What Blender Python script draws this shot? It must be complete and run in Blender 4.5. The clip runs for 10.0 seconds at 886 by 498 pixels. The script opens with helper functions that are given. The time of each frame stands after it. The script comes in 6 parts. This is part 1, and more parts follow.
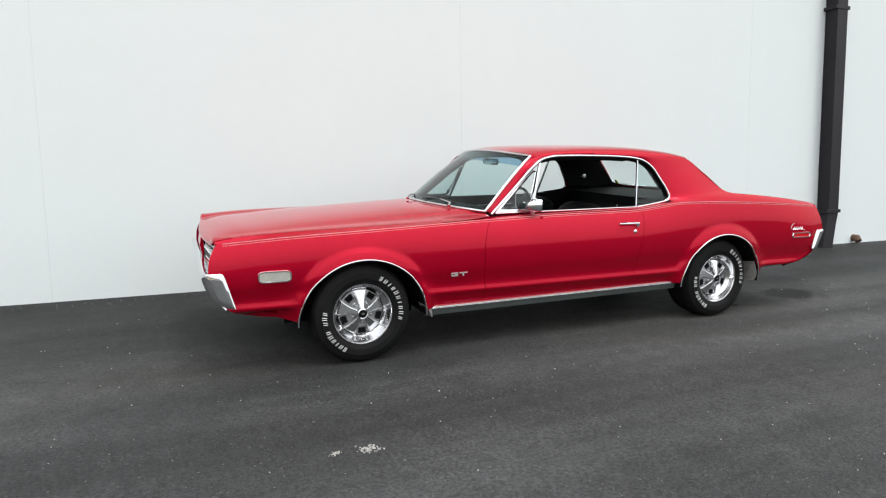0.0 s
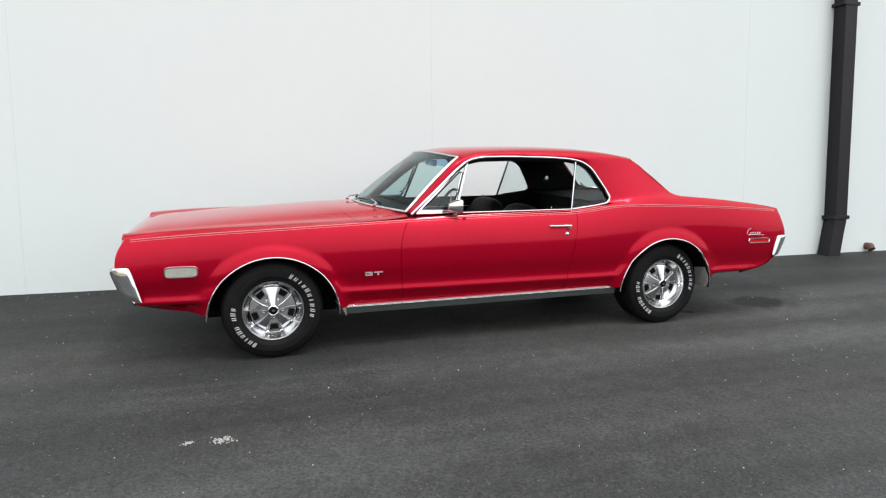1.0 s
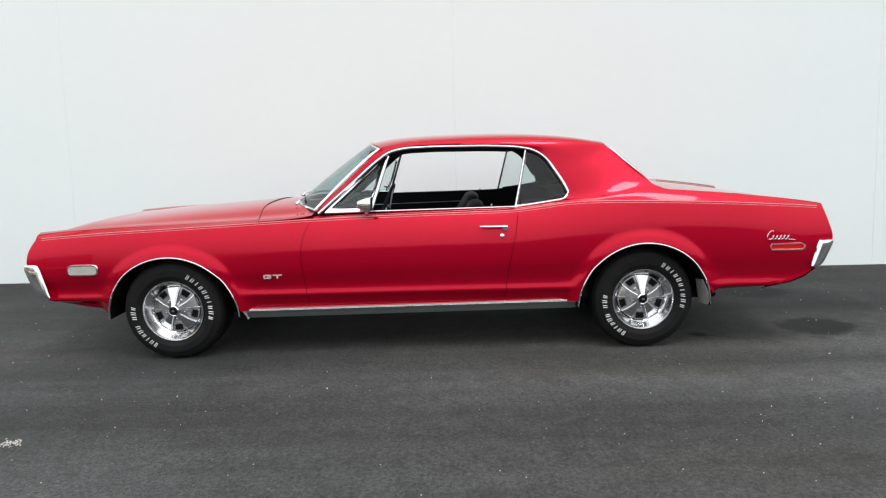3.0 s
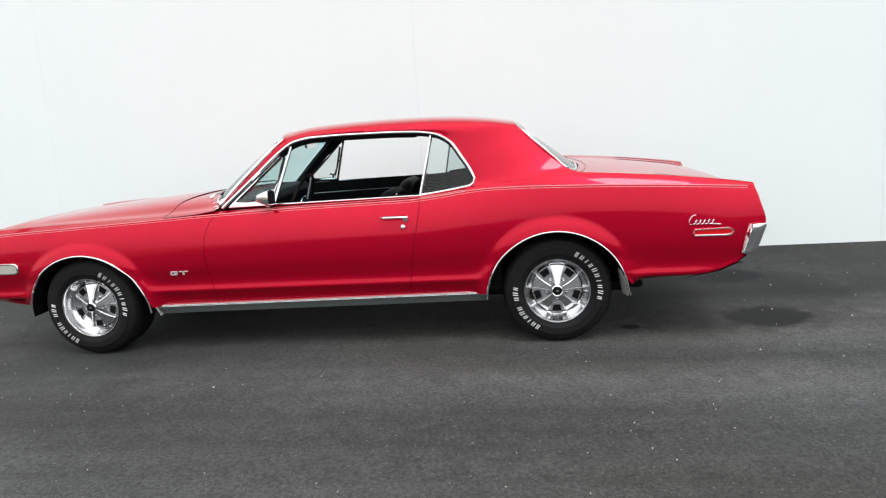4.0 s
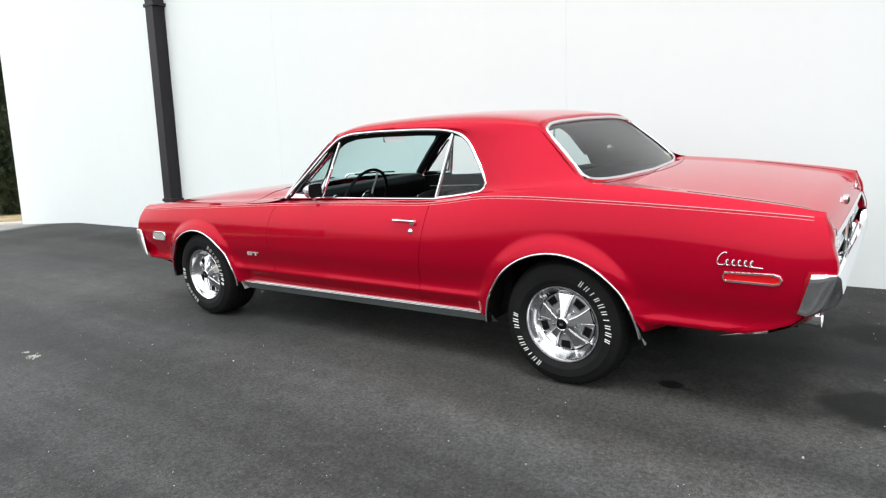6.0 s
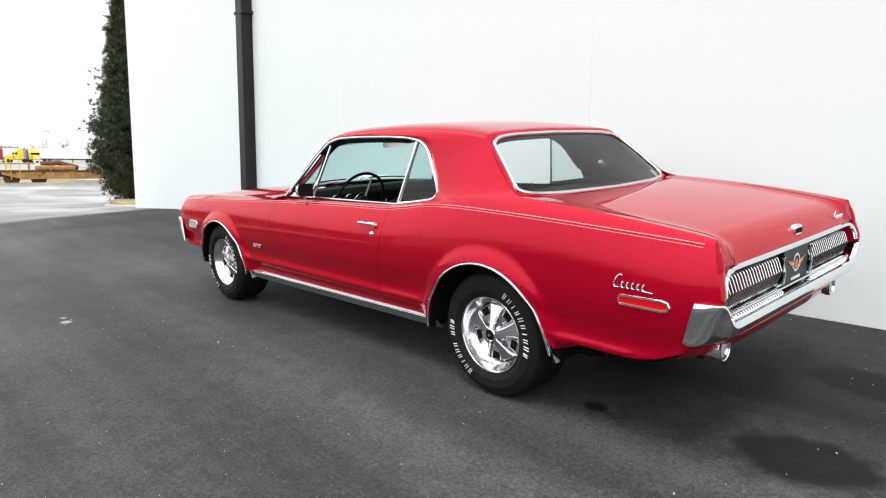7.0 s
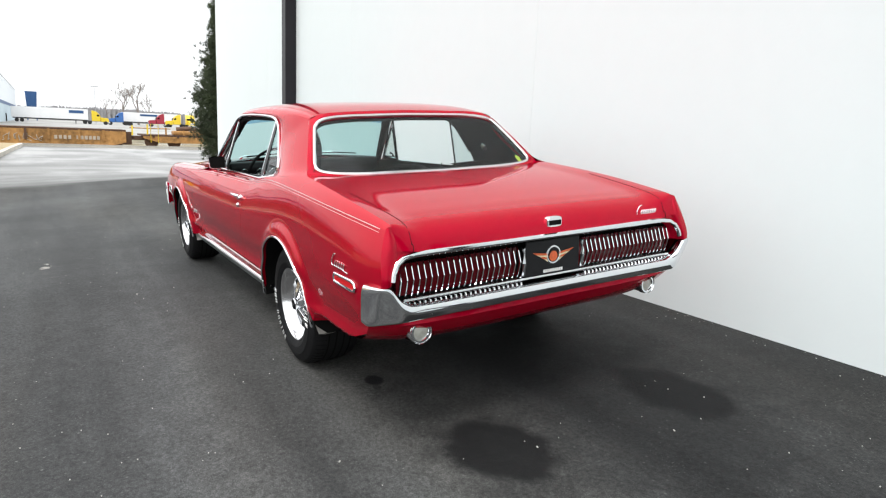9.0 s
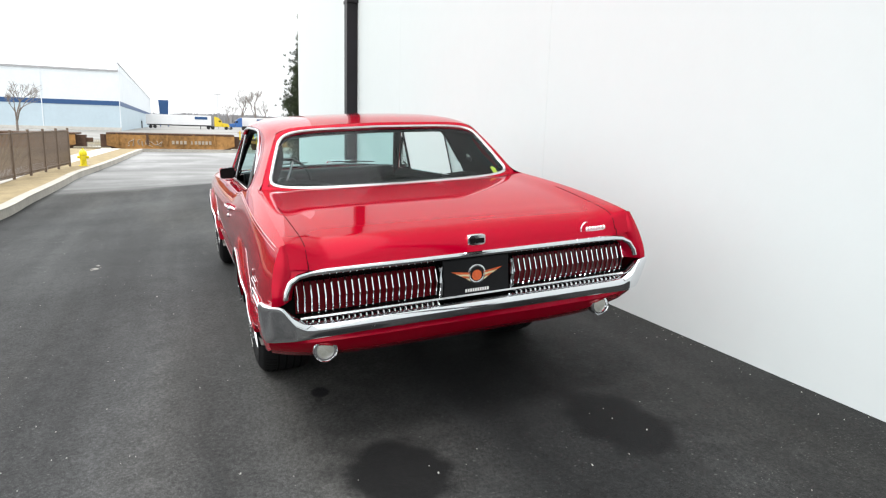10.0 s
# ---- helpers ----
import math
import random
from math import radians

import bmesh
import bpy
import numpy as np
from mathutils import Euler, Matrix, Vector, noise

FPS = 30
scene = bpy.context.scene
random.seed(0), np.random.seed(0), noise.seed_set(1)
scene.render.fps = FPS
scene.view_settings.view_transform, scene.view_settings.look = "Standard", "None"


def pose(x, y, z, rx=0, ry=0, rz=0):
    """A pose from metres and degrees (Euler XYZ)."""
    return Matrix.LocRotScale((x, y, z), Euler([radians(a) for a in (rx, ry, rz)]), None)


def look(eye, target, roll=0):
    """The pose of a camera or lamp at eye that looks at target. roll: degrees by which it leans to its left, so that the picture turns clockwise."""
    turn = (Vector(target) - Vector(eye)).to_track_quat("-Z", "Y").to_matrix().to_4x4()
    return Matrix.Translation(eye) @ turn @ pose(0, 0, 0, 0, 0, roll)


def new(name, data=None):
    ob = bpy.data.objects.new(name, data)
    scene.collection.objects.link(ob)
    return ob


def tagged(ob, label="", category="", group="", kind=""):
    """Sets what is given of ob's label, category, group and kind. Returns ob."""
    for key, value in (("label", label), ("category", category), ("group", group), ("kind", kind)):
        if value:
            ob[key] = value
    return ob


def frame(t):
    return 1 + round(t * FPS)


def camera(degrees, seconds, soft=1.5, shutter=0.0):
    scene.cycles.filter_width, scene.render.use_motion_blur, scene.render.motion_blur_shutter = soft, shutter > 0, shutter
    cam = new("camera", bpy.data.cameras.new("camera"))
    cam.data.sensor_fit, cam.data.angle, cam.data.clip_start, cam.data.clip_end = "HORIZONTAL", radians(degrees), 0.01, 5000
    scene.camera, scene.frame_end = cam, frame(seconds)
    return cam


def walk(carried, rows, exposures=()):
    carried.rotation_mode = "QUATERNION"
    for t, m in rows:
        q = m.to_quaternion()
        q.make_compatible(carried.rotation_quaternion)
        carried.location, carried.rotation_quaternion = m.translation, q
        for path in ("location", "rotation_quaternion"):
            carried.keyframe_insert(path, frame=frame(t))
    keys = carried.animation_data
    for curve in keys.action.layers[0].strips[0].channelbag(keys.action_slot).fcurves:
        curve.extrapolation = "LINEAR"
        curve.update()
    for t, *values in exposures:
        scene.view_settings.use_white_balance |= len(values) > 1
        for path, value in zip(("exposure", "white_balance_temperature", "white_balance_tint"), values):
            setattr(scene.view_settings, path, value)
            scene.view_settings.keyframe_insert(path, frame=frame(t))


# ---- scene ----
cam = camera(70.0, 10.0, soft=1.2)
PATH = [
    (0, (-2.421, -4.33, 1.285), (-1.64, -2.516, 0.967), 0.4),
    (0.5, (-2.045, -4.561, 1.267), (-1.327, -2.72, 0.956), 0.8),
    (1, (-1.607, -4.658, 1.27), (-0.987, -2.781, 0.963), 0.5),
    (1.5, (-1.128, -4.717, 1.269), (-0.631, -2.805, 0.962), -0.4),
    (2, (-0.654, -4.686, 1.245), (-0.337, -2.733, 0.95), -0.1),
    (2.2, (-0.446, -4.676, 1.249), (-0.228, -2.709, 0.955), -0.4),
    (3.3, (0.541, -4.382, 1.255), (0.452, -2.414, 0.907), -2.5),
    (3.5, (0.76, -4.346, 1.253), (0.614, -2.384, 0.896), -3.4),
    (4, (1.217, -4.236, 1.285), (0.973, -2.292, 0.883), -4.0),
    (4.5, (1.625, -4.04, 1.341), (1.215, -2.131, 0.909), -1.0),
    (5, (2.03, -3.91, 1.374), (1.369, -2.072, 0.946), -0.8),
    (5.5, (2.345, -3.689, 1.312), (1.463, -1.936, 0.929), -1.7),
    (5.7, (2.473, -3.527, 1.268), (1.459, -1.852, 0.86), -3.0),
    (6.8, (3.222, -2.992, 1.236), (1.812, -1.612, 0.909), -2.6),
    (7, (3.351, -2.868, 1.23), (1.912, -1.525, 0.876), -1.9),
    (7.5, (3.674, -2.63, 1.257), (2.166, -1.371, 0.887), -1.4),
    (8, (4.0, -2.393, 1.247), (2.443, -1.196, 0.869), -0.5),
    (8.5, (4.18, -2.06, 1.239), (2.586, -0.926, 0.824), 0.8),
    (9, (4.4, -1.737, 1.234), (2.737, -0.71, 0.814), -0.5),
    (9.5, (4.583, -1.387, 1.244), (2.864, -0.458, 0.817), -0.5),
    (10, (4.691, -1.058, 1.281), (2.88, -0.316, 0.868), -1.6),
]
# the drive falls away from the building: car, asphalt and path lean with it, walls stay upright
FALL = 3.43
LEAN = pose(0, 0, 0, FALL, 0, 0)
walk(cam, [(t, LEAN @ look(eye, target, roll)) for t, eye, target, roll in PATH],
     exposures=[(0.0, 0.21), (3.4, 0.23), (4.4, 0.46), (6.0, 0.46), (7.5, 0.45), (10.0, 0.43)])

# ---- sky and sun: bright overcast ----
world = bpy.data.worlds.new("world")
scene.world = world
world.use_nodes = True
wn, wl = world.node_tree.nodes, world.node_tree.links
sky = wn.new("ShaderNodeTexSky")
sky.sky_type = "NISHITA"
sky.sun_disc = False
sky.sun_elevation, sky.sun_rotation = radians(62), radians(150)
sky.dust_density = 4.0
pale = wn.new("ShaderNodeHueSaturation")
pale.inputs["Saturation"].default_value = 0.10
cloud = wn.new("ShaderNodeMix")
cloud.data_type = "RGBA"
cloud.inputs["Factor"].default_value = 0.82
cloud.inputs["B"].default_value = (10.6, 10.9, 11.1, 1)
wl.new(sky.outputs["Color"], pale.inputs["Color"])
wl.new(pale.outputs["Color"], cloud.inputs["A"])
# overcast: brighter overhead than at the horizon
up = wn.new("ShaderNodeTexCoord")
part_z = wn.new("ShaderNodeSeparateXYZ")
rise = wn.new("ShaderNodeMapRange")
rise.inputs["To Min"].default_value, rise.inputs["To Max"].default_value = 0.74, 1.34
dome = wn.new("ShaderNodeMix")
dome.data_type, dome.blend_type = "RGBA", "MULTIPLY"
dome.inputs["Factor"].default_value = 1.0
wl.new(up.outputs["Generated"], part_z.inputs[0])
wl.new(part_z.outputs[2], rise.inputs["Value"])
wl.new(cloud.outputs["Result"], dome.inputs["A"])
wl.new(rise.outputs[0], dome.inputs["B"])
wl.new(dome.outputs["Result"], wn["Background"].inputs["Color"])
wn["Background"].inputs["Strength"].default_value = 0.143

sun = new("sun", bpy.data.lights.new("sun", "SUN"))
sun.data.energy, sun.data.angle, sun.data.color = 0.95, radians(16), (1.0, 0.97, 0.93)
sun.matrix_world = look((2.5, -4, 9), (0, 0, 0))


# ---- materials ----
def mat(name, color, rough=0.5, metal=0.0, coat=0.0, spec=0.5, vary=0.0, scale=8.0, bump=0.0, bscale=60.0, tint=None, random_tone=0.0):
    """A surface with two scales of tone variation (stains and grain) and a fine relief."""
    m = bpy.data.materials.new(name)
    m.use_nodes = True
    n, l = m.node_tree.nodes, m.node_tree.links
    b = n["Principled BSDF"]
    b.inputs["Roughness"].default_value, b.inputs["Metallic"].default_value = rough, metal
    b.inputs["Coat Weight"].default_value, b.inputs["Coat Roughness"].default_value = coat, 0.025
    b.inputs["Specular IOR Level"].default_value = spec
    b.inputs["Coat IOR"].default_value = 1.38
    b.inputs["Base Color"].default_value = (*color, 1)
    tc = n.new("ShaderNodeTexCoord")
    if vary > 0 or tint:
        big, fine = n.new("ShaderNodeTexNoise"), n.new("ShaderNodeTexNoise")
        big.inputs["Scale"].default_value, fine.inputs["Scale"].default_value = scale, scale * 9
        big.inputs["Detail"].default_value = 6
        l.new(tc.outputs["Object"], big.inputs["Vector"])
        l.new(tc.outputs["Object"], fine.inputs["Vector"])
        add = n.new("ShaderNodeMath")
        add.operation = "MULTIPLY_ADD"
        add.inputs[1].default_value, add.inputs[2].default_value = 0.4, 0.0
        l.new(fine.outputs["Fac"], add.inputs[0])
        both = n.new("ShaderNodeMath")
        both.operation = "MULTIPLY_ADD"
        both.inputs[1].default_value = 0.6
        l.new(big.outputs["Fac"], both.inputs[0])
        l.new(add.outputs[0], both.inputs[2])
        ramp = n.new("ShaderNodeMapRange")
        ramp.inputs["From Min"].default_value, ramp.inputs["From Max"].default_value = 0.3, 0.7
        l.new(both.outputs[0], ramp.inputs["Value"])
        mix = n.new("ShaderNodeMix")
        mix.data_type = "RGBA"
        lo = [c * (1 - vary) for c in color]
        hi = tint if tint else [min(1, c * (1 + vary)) for c in color]
        mix.inputs["A"].default_value, mix.inputs["B"].default_value = (*lo, 1), (*hi, 1)
        l.new(ramp.outputs[0], mix.inputs["Factor"])
        out = mix.outputs["Result"]
        if random_tone > 0:
            info, hsv, rr = n.new("ShaderNodeObjectInfo"), n.new("ShaderNodeHueSaturation"), n.new("ShaderNodeMapRange")
            rr.inputs["To Min"].default_value, rr.inputs["To Max"].default_value = 1 - random_tone, 1 + random_tone
            l.new(info.outputs["Random"], rr.inputs["Value"])
            l.new(rr.outputs[0], hsv.inputs["Value"])
            l.new(out, hsv.inputs["Color"])
            out = hsv.outputs["Color"]
        l.new(out, b.inputs["Base Color"])
    if bump > 0:
        nt, bp = n.new("ShaderNodeTexNoise"), n.new("ShaderNodeBump")
        nt.inputs["Scale"].default_value, nt.inputs["Detail"].default_value = bscale, 4
        bp.inputs["Strength"].default_value, bp.inputs["Distance"].default_value = bump, 0.01
        l.new(tc.outputs["Object"], nt.inputs["Vector"])
        l.new(nt.outputs["Fac"], bp.inputs["Height"])
        l.new(bp.outputs["Normal"], b.inputs["Normal"])
    return m


def glass(name, tint, shade=0.0):
    m = bpy.data.materials.new(name)
    m.use_nodes = True
    n, l = m.node_tree.nodes, m.node_tree.links
    n.remove(n["Principled BSDF"])
    tr, gl, mx, lw, pw, mr = n.new("ShaderNodeBsdfTransparent"), n.new("ShaderNodeBsdfGlossy"), n.new("ShaderNodeMixShader"), n.new("ShaderNodeLayerWeight"), n.new("ShaderNodeMath"), n.new("ShaderNodeMapRange")
    tr.inputs["Color"].default_value = (*tint, 1)
    gl.inputs["Roughness"].default_value = 0.0
    lw.inputs["Blend"].default_value = 0.5
    pw.operation = "POWER"
    pw.inputs[1].default_value = 5.0
    mr.inputs["To Min"].default_value = 0.035
    l.new(lw.outputs["Facing"], pw.inputs[0])
    l.new(pw.outputs[0], mr.inputs["Value"])
    l.new(mr.outputs[0], mx.inputs[0])
    l.new(tr.outputs[0], mx.inputs[1])
    l.new(gl.outputs[0], mx.inputs[2])
    l.new(mx.outputs[0], n["Material Output"].inputs["Surface"])
    return m


RED = mat("red_paint", (0.43, 0.0002, 0.0185), 0.22, 0.42, 1.0, 0.0, vary=0.04, scale=3.0)
RED.node_tree.nodes["Principled BSDF"].inputs["Coat IOR"].default_value = 1.28
RED.node_tree.nodes["Principled BSDF"].inputs["Specular Tint"].default_value = (1.0, 0.02, 0.08, 1)
CHROME = mat("chrome", (0.80, 0.81, 0.83), 0.06, 1.0)
TRIM = mat("bright_trim", (0.72, 0.73, 0.74), 0.16, 1.0)
STEEL = mat("wheel_steel", (0.78, 0.78, 0.79), 0.17, 1.0, vary=0.08, scale=20)
BADGE = mat("satin_bright_badge", (0.60, 0.60, 0.60), 0.35, 0.35)
WGREY = mat("wheel_grey_paint", (0.40, 0.40, 0.41), 0.34, 0.6, vary=0.1, scale=30)
RUBBER = mat("tyre_rubber", (0.009, 0.009, 0.0095), 0.7, 0, 0, 0.15, vary=0.25, scale=14, bump=0.15, bscale=90)
STRIPE = mat("pale_pinstripe", (0.62, 0.42, 0.44), 0.35, vary=0.05, scale=20)
WHITE = mat("white_rubber", (0.75, 0.75, 0.74), 0.6)
BLACK = mat("black_vinyl", (0.005, 0.005, 0.0055), 0.6, 0, 0, 0.12, vary=0.2, scale=20, bump=0.03, bscale=60)
DARK = mat("underbody_black", (0.007, 0.007, 0.007), 0.8, 0, 0, 0.08, vary=0.3, scale=9)
GREYP = mat("sill_grey_paint", (0.085, 0.10, 0.095), 0.4, 0, 0.2, vary=0.1, scale=10)
LENSR = mat("red_lens", (0.085, 0.001, 0.004), 0.18, 0, 0.35, 0.3, vary=0.15, scale=60)
LENSO = mat("orange_red_lens", (0.60, 0.006, 0.010), 0.3, 0, 0.1, 0.2, vary=0.1, scale=60)
LENSW = mat("frosted_lens", (0.42, 0.42, 0.37), 0.2, 0, 1.0, vary=0.12, scale=50, bump=0.4, bscale=120)
FLAP = mat("mud_flap_rubber", (0.30, 0.29, 0.27), 0.6, vary=0.2, scale=25)
GLASS = glass("clear_glass", (0.90, 0.94, 0.93))
TINTED = glass("tinted_glass", (0.80, 0.88, 0.87))
TEAL = glass("teal_tinted_glass", (0.58, 0.78, 0.77))
BANDG = glass("blue_shade_band", (0.45, 0.62, 0.80))
PLATE = mat("plate_black", (0.008, 0.008, 0.009), 0.4, 0, 0.0, 0.25, vary=0.2, scale=40)
ORANGE = mat("orange_print", (0.60, 0.11, 0.03), 0.4, vary=0.3, scale=90)
CREAM = mat("cream_print", (0.7, 0.62, 0.4), 0.4)
GREEN = mat("sticker_yellow_green", (0.42, 0.5, 0.03), 0.4, vary=0.2, scale=80)


# ---- mesh helpers ----
def part(name, bm, material, parent=None, label="", smooth=True, thick=0.0, bevel=0.0, angle=40):
    """Links a bmesh as one mesh object under a thing or a part."""
    bmesh.ops.recalc_face_normals(bm, faces=bm.faces)
    me = bpy.data.meshes.new(name)
    bm.to_mesh(me)
    bm.free()
    for p in me.polygons:
        p.use_smooth = smooth
    me.materials.append(material)
    ob = new(name, me)
    ob.parent = parent
    if smooth:
        me.set_sharp_from_angle(angle=radians(angle))
    if thick:
        sol = ob.modifiers.new("thickness", "SOLIDIFY")
        sol.thickness, sol.offset = thick, 0
    if bevel > 0:
        bv = ob.modifiers.new("edge", "BEVEL")
        bv.width, bv.segments, bv.limit_method, bv.angle_limit = bevel, 2, "ANGLE", radians(40)
    if label:
        ob["label"] = label
    return ob


def thing(name, label, category, group="", at=(0, 0, 0), kind=""):
    ob = new(name)
    ob.location = at
    return tagged(ob, label, category, group, kind)


def spline(xs, ys):
    """A smooth curve through the knots."""
    xs, ys = np.array(xs, float), np.array(ys, float)
    d = np.gradient(ys, xs)

    def f(x):
        x = min(max(x, xs[0]), xs[-1])
        i = min(max(int(np.searchsorted(xs, x)) - 1, 0), len(xs) - 2)
        h = xs[i + 1] - xs[i]
        t = (x - xs[i]) / h
        return float((2 * t ** 3 - 3 * t ** 2 + 1) * ys[i] + (t ** 3 - 2 * t ** 2 + t) * h * d[i] + (3 * t ** 2 - 2 * t ** 3) * ys[i + 1] + (t ** 3 - t ** 2) * h * d[i + 1])
    return f


def path3(pts):
    """A smooth curve in space through the points, over 0..1."""
    pts = [Vector(p) for p in pts]
    s = [0.0]
    for a, b in zip(pts, pts[1:]):
        s.append(s[-1] + (b - a).length)
    s = [v / s[-1] for v in s]
    fs = [spline(s, [p[k] for p in pts]) for k in range(3)]
    return lambda t: Vector([f(t) for f in fs])


def grid(rows):
    """A sheet over rows of points."""
    bm = bmesh.new()
    vs = [[bm.verts.new(p) for p in r] for r in rows]
    for a, b in zip(vs, vs[1:]):
        for i in range(len(a) - 1):
            bm.faces.new((a[i], a[i + 1], b[i + 1], b[i]))
    return bm


def loft(sections, closed=True, caps=True):
    bm = bmesh.new()
    vs = [[bm.verts.new(p) for p in s] for s in sections]
    k = len(vs[0])
    for a, b in zip(vs, vs[1:]):
        for i in range(k if closed else k - 1):
            bm.faces.new((a[i], a[(i + 1) % k], b[(i + 1) % k], b[i]))
    if caps and closed:
        bm.faces.new(vs[0])
        bm.faces.new(vs[-1])
    return bm


def tube(points, r, sides=8, closed=False, flat=1.0, up=(0, 0, 1), bm=None):
    """A bar swept along points; flat squeezes it across up."""
    bm = bm or bmesh.new()
    pts = [Vector(p) for p in points]
    n = len(pts)
    rings = []
    for i, p in enumerate(pts):
        a = pts[(i - 1) % n] if (closed or i > 0) else p
        b = pts[(i + 1) % n] if (closed or i < n - 1) else p
        d = (b - a).normalized()
        u = Vector(up)
        u = (u - d * u.dot(d))
        u = u.normalized() if u.length > 1e-4 else d.orthogonal().normalized()
        w = d.cross(u)
        rr = r[i] if isinstance(r, (list, tuple)) else r
        rings.append([bm.verts.new(p + u * rr * math.sin(2 * math.pi * k / sides) + w * rr * flat * math.cos(2 * math.pi * k / sides)) for k in range(sides)])
    for i in range(n if closed else n - 1):
        a, b = rings[i], rings[(i + 1) % n]
        for k in range(sides):
            bm.faces.new((a[k], a[(k + 1) % sides], b[(k + 1) % sides], b[k]))
    if not closed:
        bm.faces.new(rings[0])
        bm.faces.new(rings[-1])
    return bm


def lathe(profile, segs=48, axis="y", centre=(0, 0, 0), bm=None, close=False):
    """Turns a profile of (radius, offset) round an axis."""
    bm = bm or bmesh.new()
    rings = []
    for k in range(segs):
        a = 2 * math.pi * k / segs
        ring = []
        for r, o in profile:
            p = (r * math.cos(a), o, r * math.sin(a)) if axis == "y" else (r * math.cos(a), r * math.sin(a), o) if axis == "z" else (o, r * math.cos(a), r * math.sin(a))
            ring.append(bm.verts.new(Vector(p) + Vector(centre)))
        rings.append(ring)
    m = len(profile)
    for k in range(segs):
        a, b = rings[k], rings[(k + 1) % segs]
        for i in range(m if close else m - 1):
            j = (i + 1) % m
            bm.faces.new((a[i], b[i], b[j], a[j]))
    bmesh.ops.remove_doubles(bm, verts=bm.verts, dist=1e-5)
    return bm


def box(x0, x1, y0, y1, z0, z1, bm=None, m=None):
    bm = bm or bmesh.new()
    mm = Matrix.LocRotScale(((x0 + x1) / 2, (y0 + y1) / 2, (z0 + z1) / 2), None, (abs(x1 - x0), abs(y1 - y0), abs(z1 - z0)))
    bmesh.ops.create_cube(bm, size=1, matrix=(m @ mm) if m else mm)
    return bm


def extruded(outline, depth, bm=None):
    """A plate from an outline in space, given thickness along depth."""
    bm = bm or bmesh.new()
    a = [bm.verts.new(p) for p in outline]
    b = [bm.verts.new(Vector(p) + Vector(depth)) for p in outline]
    n = len(a)
    bm.faces.new(a)
    bm.faces.new(b[::-1])
    for i in range(n):
        bm.faces.new((a[i], b[i], b[(i + 1) % n], a[(i + 1) % n]))
    return bm


# ---- the car: nose towards -x, wheels at x = -1.41 and 1.41 ----
AXF, AXR, HUBZ, TYRE_R = -1.4095, 1.4095, 0.302, 0.306
shoulder_z = spline([-2.3, -2.13, -1.8, -1.45, -1.1, -0.57, 0, 0.4, 0.66, 0.8, 0.98, 1.2, 1.5, 1.82, 2.12, 2.41, 2.5],
                    [0.748, 0.762, 0.783, 0.797, 0.811, 0.832, 0.846, 0.852, 0.858, 0.872, 0.894, 0.899, 0.892, 0.879, 0.861, 0.838, 0.828])
shoulder_y = spline([-2.3, -2.1, -1.7, -1.2, -0.5, 0.5, 1.0, 1.5, 2.0, 2.3, 2.5], [0.715, 0.735, 0.75, 0.752, 0.742, 0.742, 0.75, 0.775, 0.785, 0.775, 0.76])
width = spline([-2.35, -2.25, -2.0, -1.6, -0.77, 0.57, 1.4, 2.1, 2.35, 2.5], [0.765, 0.775, 0.792, 0.802, 0.81, 0.814, 0.818, 0.832, 0.830, 0.812])
low_edge = spline([-2.4, -2.25, -2.16, -2.10, -2.04, -1.9, -1.76, -0.98, 1.02, 1.78, 2.1, 2.31, 2.385, 2.5], [0.372, 0.366, 0.358, 0.345, 0.328, 0.305, 0.288, 0.292, 0.305, 0.334, 0.366, 0.416, 0.45, 0.50])
nose_x = spline([0.28, 0.34, 0.42, 0.5, 0.6, 0.68, 0.75, 0.8], [-2.07, -2.11, -2.195, -2.25, -2.262, -2.25, -2.212, -2.17])
tail_x = spline([0.3, 0.42, 0.47, 0.55, 0.65, 0.75, 0.84, 0.9], [2.28, 2.34, 2.39, 2.455, 2.492, 2.468, 2.443, 2.43])
door_front = spline([0.25, 0.385, 0.46, 0.54, 0.70, 0.78, 0.84], [-0.597, -0.597, -0.606, -0.613, -0.606, -0.58, -0.538])
door_rear = spline([0.25, 0.376, 0.574, 0.735, 0.824, 0.9], [0.578, 0.588, 0.618, 0.652, 0.665, 0.672])
ARCHES = ((-1.40, 0.392, 0.255, 0.378), (1.405, 0.388, 0.26, 0.39))


def arch_z(x, grow=0.0):
    for cx, a, z0, b in ARCHES:
        u = (x - cx) / (a + grow)
        if abs(u) < 1:
            return z0 + (b + grow) * math.sqrt(1 - u * u)
    return 0.0


